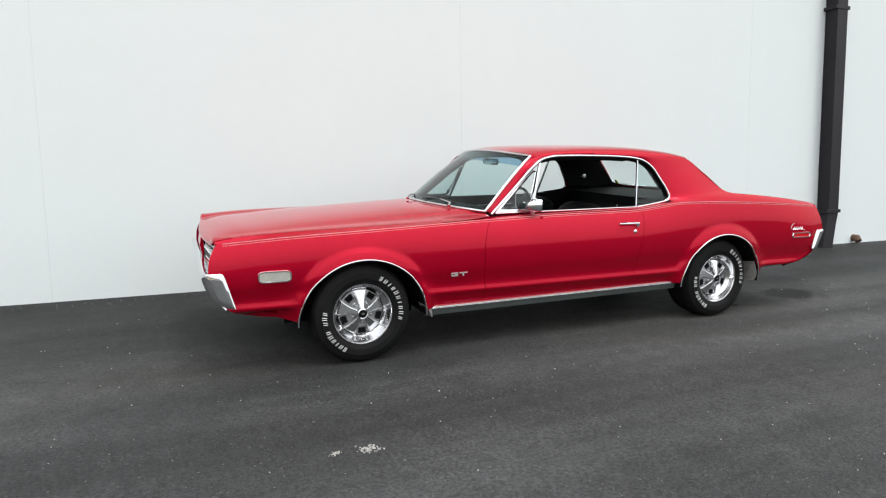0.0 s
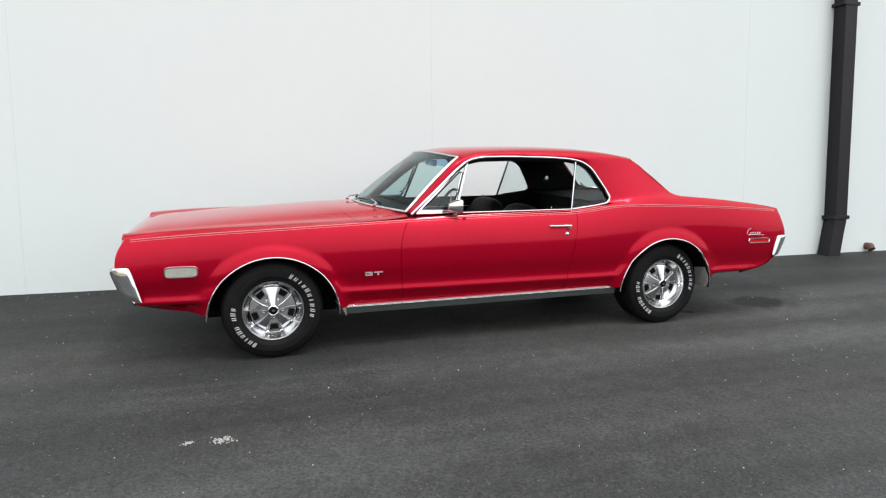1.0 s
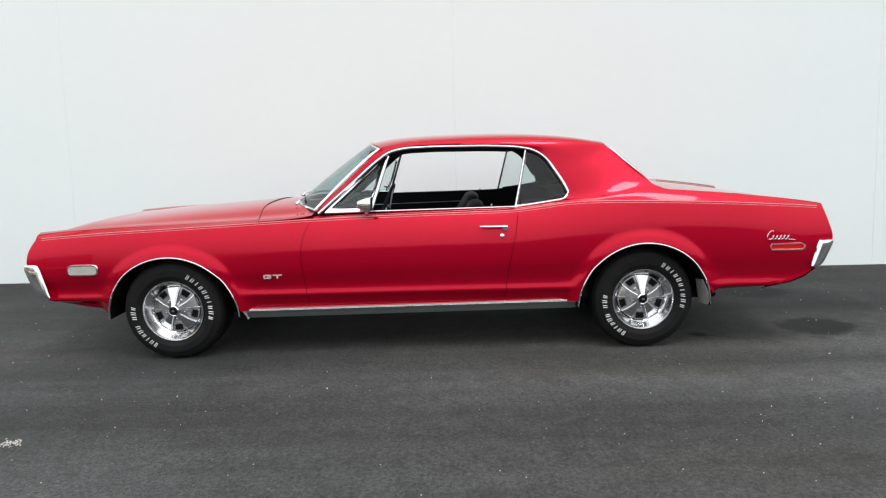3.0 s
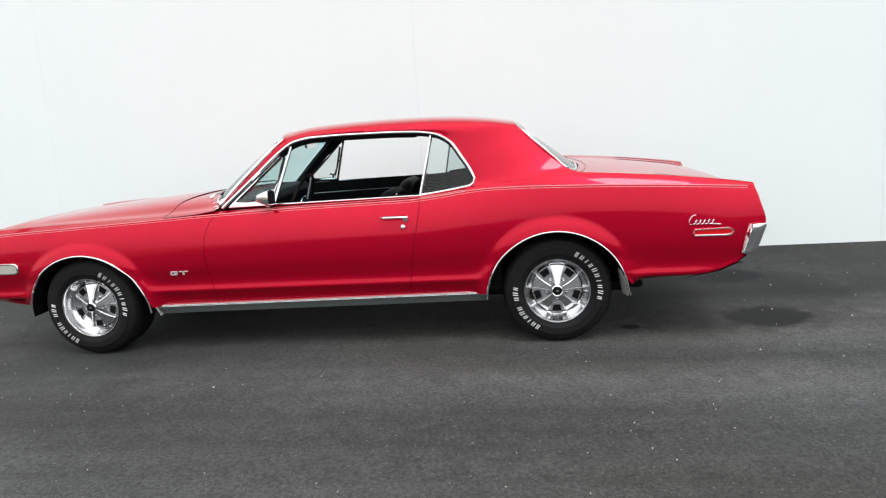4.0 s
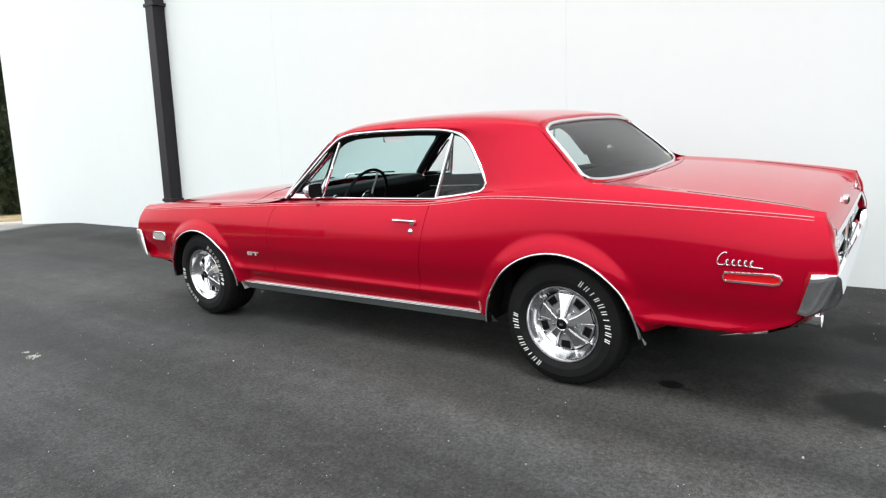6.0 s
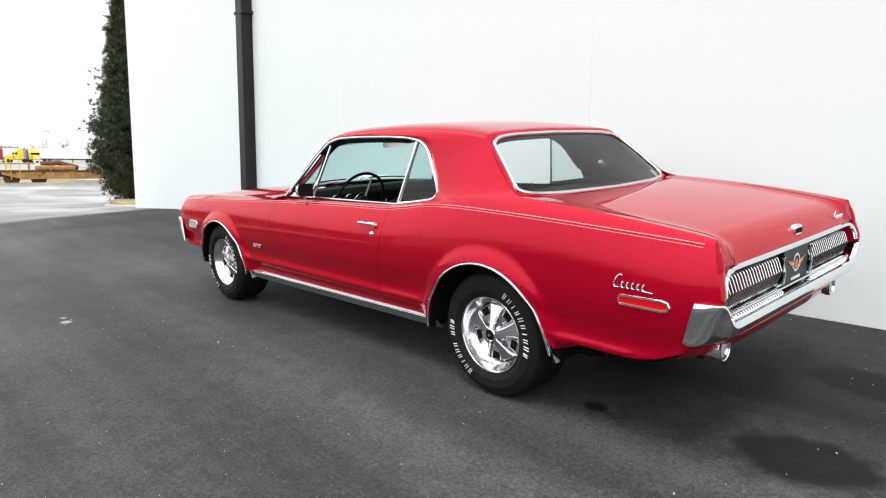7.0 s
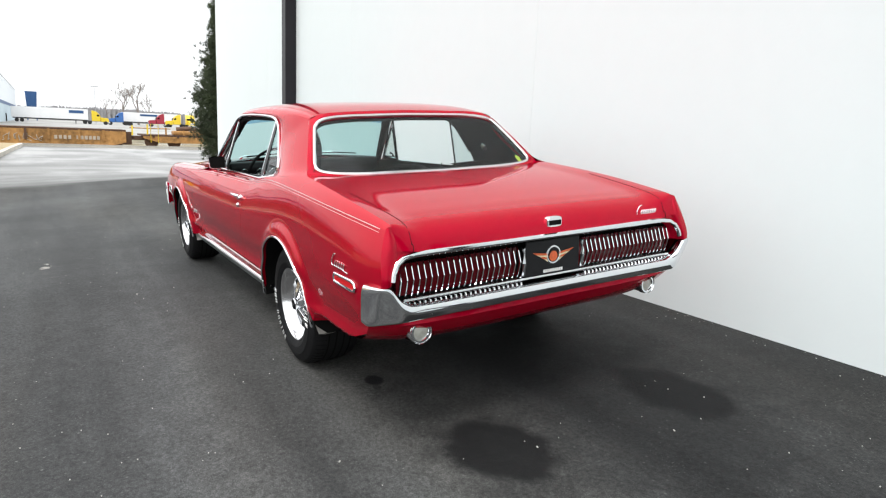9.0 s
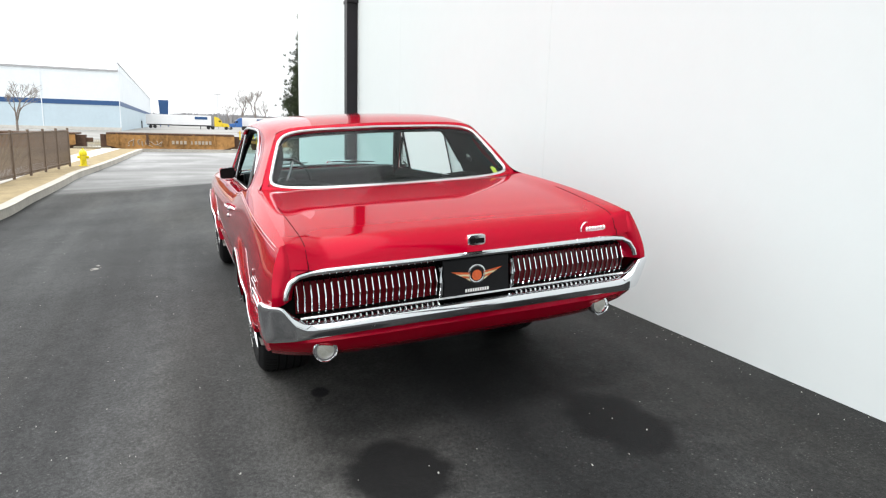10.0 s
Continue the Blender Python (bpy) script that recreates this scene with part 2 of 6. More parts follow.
def side_y(x, z):
    """Half width of the body at a height."""
    zs, ys, w = shoulder_z(x), shoulder_y(x), width(x)
    zk = 0.385
    k = zs - 0.42
    # the ends tuck under more than the sill between the wheels
    tuck = 1 + 1.0 * min(1.0, max(0.0, (abs(x) - 1.5) / 0.3))
    prof = [(0.20, w - 0.085 * tuck), (0.30, w - 0.060 * tuck), (0.352, w - 0.044 * tuck), (zk - 0.010, w - 0.026), (zk + 0.002, w - 0.0185), (zk + 0.020, w - 0.0225), (zk + 0.042, w - 0.0265), (0.42 + 0.13 * k, w - 0.019), (0.42 + 0.24 * k, w - 0.006), (0.42 + 0.46 * k, w),
            (0.42 + 0.60 * k, w - 0.004), (0.42 + 0.74 * k, ys + 0.76 * (w - ys)), (0.42 + 0.88 * k, ys + 0.42 * (w - ys)), (0.42 + 0.96 * k, ys + 0.15 * (w - ys)), (zs + 0.002, ys - 0.002)]
    y = spline([p[0] for p in prof], [p[1] for p in prof])(z)
    for cx, a, z0, b in ARCHES:
        d = math.hypot((x - cx) / a, (z - z0) / b)
        edge = (d - 1) * a
        if edge < 0.09 and z < 0.54:
            # the sill crease dies out towards the wheel opening
            q = min(1.0, max(0.0, (0.09 - edge) / 0.07)) * min(1.0, max(0.0, (0.54 - z) / 0.10))
            q = q * q * (3 - 2 * q)
            y = y * (1 - q) + (w - 0.016 - 0.06 * max(0.0, 0.44 - z) ** 1.2) * q
        if edge > -0.02 and z > 0.2:
            fade = max(0.0, min(1.0, (z - 0.28) / 0.12))
            q = min(1.0, max(0.0, (0.085 - edge) / 0.05))
            y += 0.012 * math.exp(-(max(edge, 0) / 0.04) ** 2) + fade * 0.010 * q * q * (3 - 2 * q)
    return y


def panel(s, xa, xb, us, nv=40):
    """A piece of the body side between two upright edges xa(z), xb(z)."""
    rows = []
    crease = (0.352, 0.366, 0.376, 0.386, 0.396, 0.406, 0.417, 0.430, 0.446, 0.466)
    nu = nv - 12

    def height(k, zl, zs):
        """The k-th station from the lower edge zl to the shoulder zs, level along the crease."""
        lo = zl + 0.006
        if k < 3:
            return zl + (0, 0.002, 0.006)[k]
        if k < 3 + len(crease):
            return max(crease[k - 3], lo + 0.004 * (k - 2))
        top = max(crease[-1], lo + 0.004 * len(crease))
        t = (k - 2 - len(crease)) / nu
        return top + (zs - top) * min(1.0, t)
    for u in us:
        row = []
        for v in range(3 + len(crease) + nu):
            z = 0.6
            for _ in range(14):
                x = xa(z) + (xb(z) - xa(z)) * u
                zl = max(low_edge(x), arch_z(x))
                z = 0.4 * z + 0.6 * height(v, zl, shoulder_z(x))
            row.append((x, s * side_y(x, z), z))
        row.insert(0, (row[0][0], row[0][1] - s * 0.014, row[0][2] + 0.001))
        rows.append(row)
    rows.insert(0, [(x, y - s * 0.016, z) for x, y, z in rows[0]])
    rows.append([(x, y - s * 0.016, z) for x, y, z in rows[-1]])
    return grid(rows)


def stations(x0, x1, cx, a, n=22):
    """Fractions of x0..x1, close together at both ends of the wheel arch."""
    st = [x0 + (cx - a - x0) * i / 8 for i in range(8)] + [cx - a * math.cos(math.pi * i / (2 * n)) for i in range(2 * n + 1)] + [cx + a + (x1 - cx - a) * i / 10 for i in range(1, 11)]
    return [(x - x0) / (x1 - x0) for x in st]


# hood, cowl and deck heights
hood_mid = spline([-2.36, -2.29, -2.17, -1.9, -1.5, -1.07, -0.74, -0.5], [0.730, 0.733, 0.784, 0.817, 0.850, 0.877, 0.896, 0.902])
bulge = spline([0, 0.06, 0.2, 0.35, 0.5, 0.7, 1.0], [0, -0.01, 0.22, 0.62, 0.83, 0.95, 1.0])


def hood_front(y):
    return -2.215 - 0.045 * (1 - min(1, abs(y) / 0.73) ** 1.6)


def hood_z(x, y):
    ys = shoulder_y(x) - 0.004
    r = max(0.0, 1 - abs(y) / ys)
    zs = shoulder_z(x) + 0.002
    fade = 0.35 + 0.65 * min(1, max(0, (-1.0 - x) / 1.0))
    return zs + (hood_mid(x) - zs) * bulge(r) + 0.027 * fade * math.exp(-((abs(y) - 0.675) / 0.055) ** 2) * min(1, r / 0.03)


crest_z = spline([0.9, 1.0, 1.1, 1.2, 1.53, 1.73, 2.03, 2.25, 2.4, 2.46], [0.905, 0.925, 0.952, 0.965, 0.953, 0.938, 0.908, 0.880, 0.857, 0.845])
crest_y = spline([0.9, 1.3, 1.53, 1.8, 2.1, 2.45], [0.70, 0.715, 0.722, 0.735, 0.745, 0.742])


def fin(x):
    """How far the rear fin stands free of the sail panel: 0 at the door, 1 behind the rear window."""
    k = min(1.0, max(0.0, (x - 1.0) / 0.54))
    return k * k * (3 - 2 * k)


def foot_y(x):
    return (shoulder_y(x) - 0.010) * (1 - fin(x)) + crest_y(x) * fin(x)


def foot_z(x):
    return (shoulder_z(x) + 0.012) * (1 - fin(x)) + crest_z(x) * fin(x)


deck_mid = spline([1.35, 1.6, 1.8, 2.0, 2.2, 2.32, 2.39, 2.43, 2.455, 2.47], [0.955, 0.938, 0.922, 0.900, 0.872, 0.852, 0.834, 0.808, 0.775, 0.742])


def deck_z(x, y):
    c = crest_y(x)
    r = abs(y) / c
    top = crest_z(x) if x < 2.44 else crest_z(2.44) - (x - 2.44) * 3.0
    k = max(0.0, min(1.0, (r - 0.80) / 0.2))
    return deck_mid(x) * (1 - k * k * (3 - 2 * k)) + top * k * k * (3 - 2 * k) + 0.006 * (1 - r * r)


def win_y(z):
    return 0.683 - 0.285 * (z - 0.86)


# greenhouse curves
def screen_base(y):
    u = min(1, abs(y) / 0.655)
    return Vector((-0.752 + 0.209 * u ** 2.2, y, 0.897 - 0.024 * u ** 2))


def screen_top(y):
    u = min(1, abs(y) / 0.55)
    return Vector((-0.258 + 0.101 * u ** 2.2, y, 1.264 - 0.036 * u ** 2))


def back_top(y):
    u = min(1, abs(y) / 0.565)
    return Vector((1.175 + 0.045 * u ** 2.2, y, 1.2535 - 0.020 * u ** 2.2 - 0.026 * u ** 18))


def back_base(y):
    u = min(1, abs(y) / 0.70)
    return Vector((1.60 - 0.095 * u ** 2, y, 0.938 + 0.010 * u ** 2))


gutter_y = spline([-0.20, -0.05, 0.20, 0.60, 0.90, 1.23], [0.553, 0.582, 0.592, 0.592, 0.590, 0.574])
gutter_z = spline([-0.20, -0.05, 0.20, 0.60, 0.90, 1.10, 1.23], [1.218, 1.238, 1.249, 1.247, 1.238, 1.226, 1.206])
roof_mid = spline([-0.27, -0.1, 0.1, 0.3, 0.56, 0.8, 1.0, 1.18, 1.25], [1.264, 1.292, 1.304, 1.309, 1.309, 1.300, 1.282, 1.2525, 1.238])
DLO_TOP = path3([(-0.518, 0, 0.858), (-0.325, 0, 1.020), (-0.152, 0, 1.166), (-0.100, 0, 1.201), (-0.015, 0, 1.224), (0.12, 0, 1.232), (0.35, 0, 1.232), (0.58, 0, 1.226), (0.70, 0, 1.216),
                 (0.78, 0, 1.197), (0.84, 0, 1.160), (0.905, 0, 1.072), (0.962, 0, 0.978), (0.977, 0, 0.938), (0.958, 0, 0.914), (0.90, 0, 0.900), (0.80, 0, 0.886), (0.668, 0, 0.870)])


def dlo(t, s, out=0.0):
    p = DLO_TOP(t)
    return Vector((p.x, s * (win_y(p.z) + out), p.z))


car = thing("car", "glossy red two-door coupe with chrome trim, parked beside white wall", "car")
car.matrix_basis = LEAN


def wheel(cx, s):
    """A styled steel wheel with its tyre; s = -1 on the near side."""
    c = Vector((cx, s * (0.757 if cx < 0 else 0.749), HUBZ))
    o = s
    rim = part("wheel", lathe([(0.187, 0.018 * o), (0.1865, 0.027 * o), (0.183, 0.031 * o), (0.178, 0.030 * o), (0.1755, 0.026 * o), (0.172, 0.014 * o), (0.166, -0.002 * o), (0.157, -0.017 * o), (0.149, -0.026 * o), (0.1435, -0.030 * o), (0.1425, -0.042 * o), (0.1425, -0.16 * o), (0.17, -0.19 * o)], 72, "y", c), STEEL, car, "bright styled steel wheel")
    w = [(0.183, 0.014), (0.190, 0.030), (0.198, 0.037), (0.210, 0.0405), (0.212, 0.0425), (0.216, 0.0432), (0.250, 0.0425), (0.253, 0.0395), (0.268, 0.0355), (0.282, 0.027), (0.285, 0.0255), (0.288, 0.0205), (0.298, 0.006), (0.3035, -0.014), (0.3055, -0.06), (0.3055, -0.13), (0.303, -0.178), (0.290, -0.205), (0.24, -0.22), (0.186, -0.205)]
    bm = lathe([(r, y * o) for r, y in w], 84, "y", c)
    part("tyre", bm, RUBBER, rim, "black radial tyre with raised white letters")
    # short cuts across the tread shoulder
    bm = bmesh.new()
    for k in range(64):
        th = 2 * math.pi * k / 64
        d = Vector((math.cos(th), 0, math.sin(th)))
        tube([c + d * 0.2925 + Vector((0, 0.0148 * o, 0)), c + d * 0.3006 + Vector((0, 0.0 * o, 0)), c + d * 0.3058 + Vector((0, -0.034 * o, 0))], 0.0016, 4, False, 1.0, d, bm)
    tagged(part("tread_cut", bm, DARK, rim), kind="stuff")
    # tread grooves as dark rings with blocks
    for off in (-0.045, -0.083, -0.121, -0.155):
        part("tread_groove", lathe([(0.3062, (off - 0.004) * o), (0.3064, (off + 0.004) * o)], 48, "y", c), DARK, rim)
    # disc with five slots
    prof = [(0.030, 0.002), (0.040, -0.018), (0.058, -0.026), (0.078, -0.026), (0.092, -0.022), (0.110, -0.026), (0.128, -0.030), (0.1375, -0.033), (0.1405, -0.036)]
    part("wheel_disc", lathe([(r, y * o) for r, y in prof], 72, "y", c), WGREY, rim, "grey painted wheel centre")
    part("rim_gap", lathe([(0.1385, -0.0335 * o), (0.1412, -0.0325 * o), (0.1435, -0.0335 * o)], 60, "y", c), DARK, rim)
    for k in range(5):
        a = radians(90 + 72 * k) + (0.05 if cx < 0 else -0.03)
        ca, sa = math.cos(a), math.sin(a)

        def at(r, t, y):
            return c + Vector((r * ca - t * sa, y * o, r * sa + t * ca))
        # bright spoke, broad at the hub end and at the rim
        out = [(0.028, -0.011), (0.070, -0.017), (0.108, -0.028), (0.134, -0.041), (0.136, 0.041), (0.108, 0.028), (0.070, 0.017), (0.028, 0.011)]
        bm = bmesh.new()
        top = [bm.verts.new(at(r, t * 0.82, 0.018 - 0.045 * (r / 0.14) ** 1.3 + 0.006)) for r, t in out]
        bot = [bm.verts.new(at(r, t * 1.1, 0.018 - 0.045 * (r / 0.14) ** 1.3 - 0.012)) for r, t in out]
        for i in range(8):
            bm.faces.new((top[i], top[(i + 1) % 8], bot[(i + 1) % 8], bot[i]))
        for i in range(3):
            bm.faces.new((top[i], top[i + 1], top[6 - i], top[7 - i]))
        spoke = part("spoke", bm, CHROME, rim, "", angle=25)
        for sg in (-1, 1):
            part("spoke_edge", tube([at(r, sg * t, 0.018 - 0.045 * (r / 0.14) ** 1.3 - 0.001) for r, t in ((0.034, 0.0115), (0.070, 0.0175), (0.108, 0.0285), (0.136, 0.041))], 0.0022, 6), STEEL, rim)
        # slot between the spokes
        b = a + radians(36)
        cb, sb = math.cos(b), math.sin(b)
        bm = bmesh.new()
        for r0, r1, t0, m_ in ((0.096, 0.130, 0.0245, DARK),):
            q = [c + Vector((r * cb - t * sb, -0.0205 * o, r * sb + t * cb)) for r, t in ((r0, -t0 * 0.8), (r1, -t0), (r1, t0), (r0, t0 * 0.8))]
            part("slot", extruded(q, (0, -0.004 * o, 0), bm), m_, rim)
        q = [(0.092, -0.020), (0.097, -0.024), (0.130, -0.0275), (0.134, -0.024), (0.134, 0.024), (0.130, 0.0275), (0.097, 0.024), (0.092, 0.020)]
        bm = tube([c + Vector((r * cb - t * sb, -0.0200 * o, r * sb + t * cb)) for r, t in q], 0.0027, 6, True, up=(0, 1, 0))
        part("slot_edge", bm, STEEL, rim)
        lug = c + Vector((0.058 * cb, 0.0, 0.058 * sb))
        part("lug_nut", lathe([(0.0, 0.000 * o), (0.006, -0.002 * o), (0.0085, -0.008 * o), (0.0095, -0.022 * o), (0.0125, -0.0225 * o), (0.0125, -0.03 * o)], 10, "y", lug), CHROME, rim)
    cap = part("centre_cap", lathe([(0.0, 0.030 * o), (0.020, 0.029 * o), (0.026, 0.024 * o), (0.027, 0.0)], 28, "y", c), DARK, rim, "black centre cap")
    part("cap_ring", lathe([(0.026, 0.0265 * o), (0.031, 0.022 * o), (0.032, 0.0)], 28, "y", c), CHROME, rim)
    part("cap_emblem", box(-0.008, 0.008, 0.027 * o, 0.031 * o, -0.005, 0.005, None, Matrix.Translation(c)), TRIM, rim)
    # raised white lettering kept as plain slanted strokes round the sidewall
    for start, step, count, skip in ((62, -8.1, 10, -1), (240, -7.3, 10, 6)):
        for k in range(count):
            if k == skip:
                continue
            ang = radians(start + step * k) if s < 0 else radians(180 - start - step * k)
            low, high = 0.2195, 0.2445 if k % 4 else 0.2485
            wide = 0.026 if k % 3 else 0.021
            turn_ = -1 if s < 0 else 1

            def spot(r, q):
                return c + Vector((r * math.cos(ang + turn_ * q), 0.0432 * o, r * math.sin(ang + turn_ * q)))
            bm = bmesh.new()
            for d in (-wide, wide) if k % 4 != 2 else (0.0,):
                tube([spot(low, d - 0.010), spot(high, d + 0.010)], 0.0030, 5, False, 0.8, (0, 1, 0), bm)
            part("letter_stroke", bm, WHITE, rim)
    return rim


for sx in (-1, 1):
    wheel(AXF, sx)
    wheel(AXR, sx)

for s in (-1, 1):
    uf = stations(-2.2, -0.60, *ARCHES[0][:2])
    uq = stations(0.62, 2.44, *ARCHES[1][:2])
    part("front_fender", panel(s, nose_x, lambda z: door_front(z) - 0.0015, uf), RED, car)
    part("door", panel(s, lambda z: door_front(z) + 0.0015, lambda z: door_rear(z) - 0.0015, [i / 24 for i in range(25)]), RED, car, "red door with window wound down")
    part("quarter_panel", panel(s, lambda z: door_rear(z) + 0.0015, tail_x, uq), RED, car)
    # inner body behind the gaps
    part("door_jamb", grid([[(x, s * (side_y(x, z) - 0.02), z) for z in (0.31, 0.4, 0.6, 0.75, shoulder_z(x) - 0.02)] for x in (-0.64, -0.6, -0.55, 0.55, 0.6, 0.7)][:3]), DARK, car)
    part("door_jamb", grid([[(x, s * (side_y(x, z) - 0.02), z) for z in (0.31, 0.4, 0.6, 0.75, shoulder_z(x) - 0.02)] for x in (0.55, 0.6, 0.7)]), DARK, car)
    # chrome lip and dark inner well at each wheel arch
    for cx, a, z0, b in ARCHES:
        pts = []
        for i in range(41):
            th = math.pi * i / 40
            x, z = cx - a * math.cos(th), z0 + b * math.sin(th)
            z = max(z, low_edge(x) - 0.03)
            pts.append((x, s * (side_y(x, max(z, 0.3)) + 0.003), z))
        part("arch_trim", tube(pts, 0.0055, 8), CHROME, car)
        rows = []
        for i in range(25):
            th = math.pi * i / 24
            x, z = cx - a * math.cos(th), z0 + b * math.sin(th)
            xo, zo = cx - (a + 0.006) * math.cos(th), z0 + (b + 0.006) * math.sin(th)
            rows.append([(xo, s * (side_y(x, max(z, 0.3)) - 0.010), zo), (xo, s * 0.74, zo), (xo, s * 0.42, zo)])
        part("wheel_well", grid(rows), DARK, car)
        part("wheel_well", grid([[(cx + dx, s * 0.45, z) for z in (0.2, 0.7)] for dx in (-0.42, 0.42)]), DARK, car)
    # rocker: chrome strip and grey sill below it
    xs = [-0.985 + 2.0 * i / 20 for i in range(21)]

    def sill_z(x):
        return 0.292 + (x + 0.985) / 2.0 * 0.014
    sec = [[(x, s * 0.750, sill_z(x) + 0.011), (x, s * 0.764, sill_z(x) + 0.005), (x, s * 0.770, sill_z(x) - 0.005), (x, s * 0.766, sill_z(x) - 0.014)] for x in xs]
    strip = part("sill_strip", loft(sec), CHROME, car, "chrome sill strip")
    part("sill_groove", tube([(x, s * 0.7695, sill_z(x) + 0.0005) for x in xs], 0.0030, 6), WGREY, strip)
    sec = [[(x, s * 0.752, sill_z(x) - 0.013), (x, s * 0.757, sill_z(x) - 0.016), (x, s * 0.745, sill_z(x) - 0.052), (x, s * 0.70, sill_z(x) - 0.066)] for x in xs]
    part("sill", loft(sec), GREYP, car, "grey painted lower sill")
    # mud flaps behind the wheels
    for cx, x0 in ((AXF, -0.985), (AXR, 1.782)):
        if cx < 0:
            x0 -= 0.012
            q = [(x0 - 0.022, s * 0.785, 0.315), (x0 + 0.022, s * 0.785, 0.285), (x0 + 0.030, s * 0.78, 0.238), (x0 + 0.024, s * 0.68, 0.236), (x0 - 0.022, s * 0.68, 0.315)]
            part("mud_flap", extruded(q, (0.007, 0, 0)), FLAP, car, "pale rubber mud flap", smooth=False)
            continue
        q = [(x0 - 0.040, s * 0.812, 0.42), (x0 - 0.004, s * 0.812, 0.345), (x0 + 0.022, s * 0.795, 0.268), (x0 + 0.006, s * 0.76, 0.256), (x0 - 0.006, s * 0.69, 0.254), (x0 - 0.03, s * 0.69, 0.40)]
        part("mud_flap", extruded(q, (0.006, 0, 0)), FLAP, car, "pale rubber mud flap", smooth=False)
    # pinstripe along the shoulder
    xs = [-2.18 + i * 4.59 / 90 for i in range(91)]
    part("pinstripe", tube([(x, s * (side_y(x, shoulder_z(x) - 0.004) + 0.0005), shoulder_z(x) - 0.003) for x in xs], 0.0017, 6), STRIPE, car, "pale pink shoulder pinstripe")
    part("pinstripe", tube([(x, s * (side_y(x, shoulder_z(x) - 0.015) + 0.0004), shoulder_z(x) - 0.014) for x in xs], 0.0010, 6), STRIPE, car, "pale pink shoulder pinstripe")
    # quarter top, between the shoulder and the crest
    rows = []
    for i in range(37):
        x = 0.93 + (2.445 - 0.93) * i / 36
        y0, z0, y1, z1 = shoulder_y(x), shoulder_z(x), crest_y(x), crest_z(x)
        y1, z1 = foot_y(x), foot_z(x)
        rows.append([(x, s * (y0 + (y1 - y0) * t), z0 + (z1 - z0) * (t + 0.10 * math.sin(math.pi * t))) for t in (0, 0.25, 0.5, 0.75, 1)])
    part("quarter_top", grid(rows), RED, car)
    # belt ledge under the side glass
    rows = []
    for i in range(41):
        x = -0.63 + (0.985 + 0.63) * i / 40
        zi = min(shoulder_z(x) + 0.008, 0.892)
        inside = 0.05 if x < -0.5 else 0.004
        rows.append([(x, s * shoulder_y(x), shoulder_z(x)), (x, s * (shoulder_y(x) * 0.55 + 0.45 * win_y(zi)), shoulder_z(x) + 0.006), (x, s * (win_y(zi) + 0.002), zi), (x, s * (win_y(zi) - inside), zi - 0.006)])
    part("belt_ledge", grid(rows), RED, car)

# hood and cowl
rows = []
for i in range(33):
    u = (i / 32) ** 1.4
    rows.append([(hood_front(y) + (-0.875 - 0.08 * (1 - (y / 0.73) ** 2) - hood_front(y)) * u, y, hood_z(hood_front(y) + (-0.875 - hood_front(y)) * u, y)) for y in [0.706 * (j / 20) for j in range(-20, 21)]])
lip = [[(x - 0.004, y, z - 0.028) for x, y, z in rows[0]], [(x - 0.008, y, z - 0.012) for x, y, z in rows[0]]]
hood = part("hood", grid(lip + rows), RED, car, "long red hood with raised centre")
for s in (-1, 1):
    rows = []
    for i in range(33):
        x = -2.215 + (-0.875 + 2.215) * i / 32
        ye = shoulder_y(x)
        rows.append([(x, s * 0.7085, hood_z(x, 0.7085) - 0.012), (x, s * 0.7085, hood_z(x, 0.7085)), (x, s * (0.7085 + ye) / 2, hood_z(x, (0.7085 + ye) / 2)), (x, s * ye, shoulder_z(x))])
    rows.insert(0, [(x - 0.008, y, z - 0.014) for x, y, z in rows[0]])
    rows.insert(0, [(x + 0.004, y, z - 0.03) for x, y, z in rows[0]])
    part("fender_top", grid(rows), RED, car)
    part("hood_gutter", tube([(x, s * 0.707, hood_z(x, 0.707) - 0.010) for x in [-2.2 + 1.32 * i / 24 for i in range(25)]], 0.003, 5), DARK, car)
rows = []
for i in range(9):
    u = i / 8
    row = []
    for j in range(-20, 21):
        y = 0.735 * j / 20
        xa = -0.870 - 0.08 * (1 - (y / 0.73) ** 2)
        p = screen_base(min(0.655, abs(y)) * (1 if y > 0 else -1))
        x = xa + (p.x - 0.01 - xa) * u
        row.append((x, y, hood_z(x, y) * (1 - u ** 3) + (min(p.z, hood_z(x, y) + 0.02) - 0.004) * u ** 3))
    rows.append(row)
part("cowl", grid(rows), RED, car)
part("hood_seam", tube([(-0.8725 - 0.08 * (1 - (y / 0.73) ** 2), y, hood_z(-0.8725 - 0.08 * (1 - (y / 0.73) ** 2), y) + 0.0003) for y in [0.706 * j / 20 for j in range(-20, 21)]], 0.0009, 5), DARK, car)
for s in (-1, 1):
    rows = []
    for i in range(13):
        x = -0.70 + 0.19 * i / 12
        rows.append([(x, s * 0.648, shoulder_z(x) - 0.02), (x, s * 0.658, shoulder_z(x) + 0.008), (x, s * 0.70, shoulder_z(x) + 0.008), (x, s * shoulder_y(x), shoulder_z(x))])
    part("cowl_corner", grid(rows), RED, car)

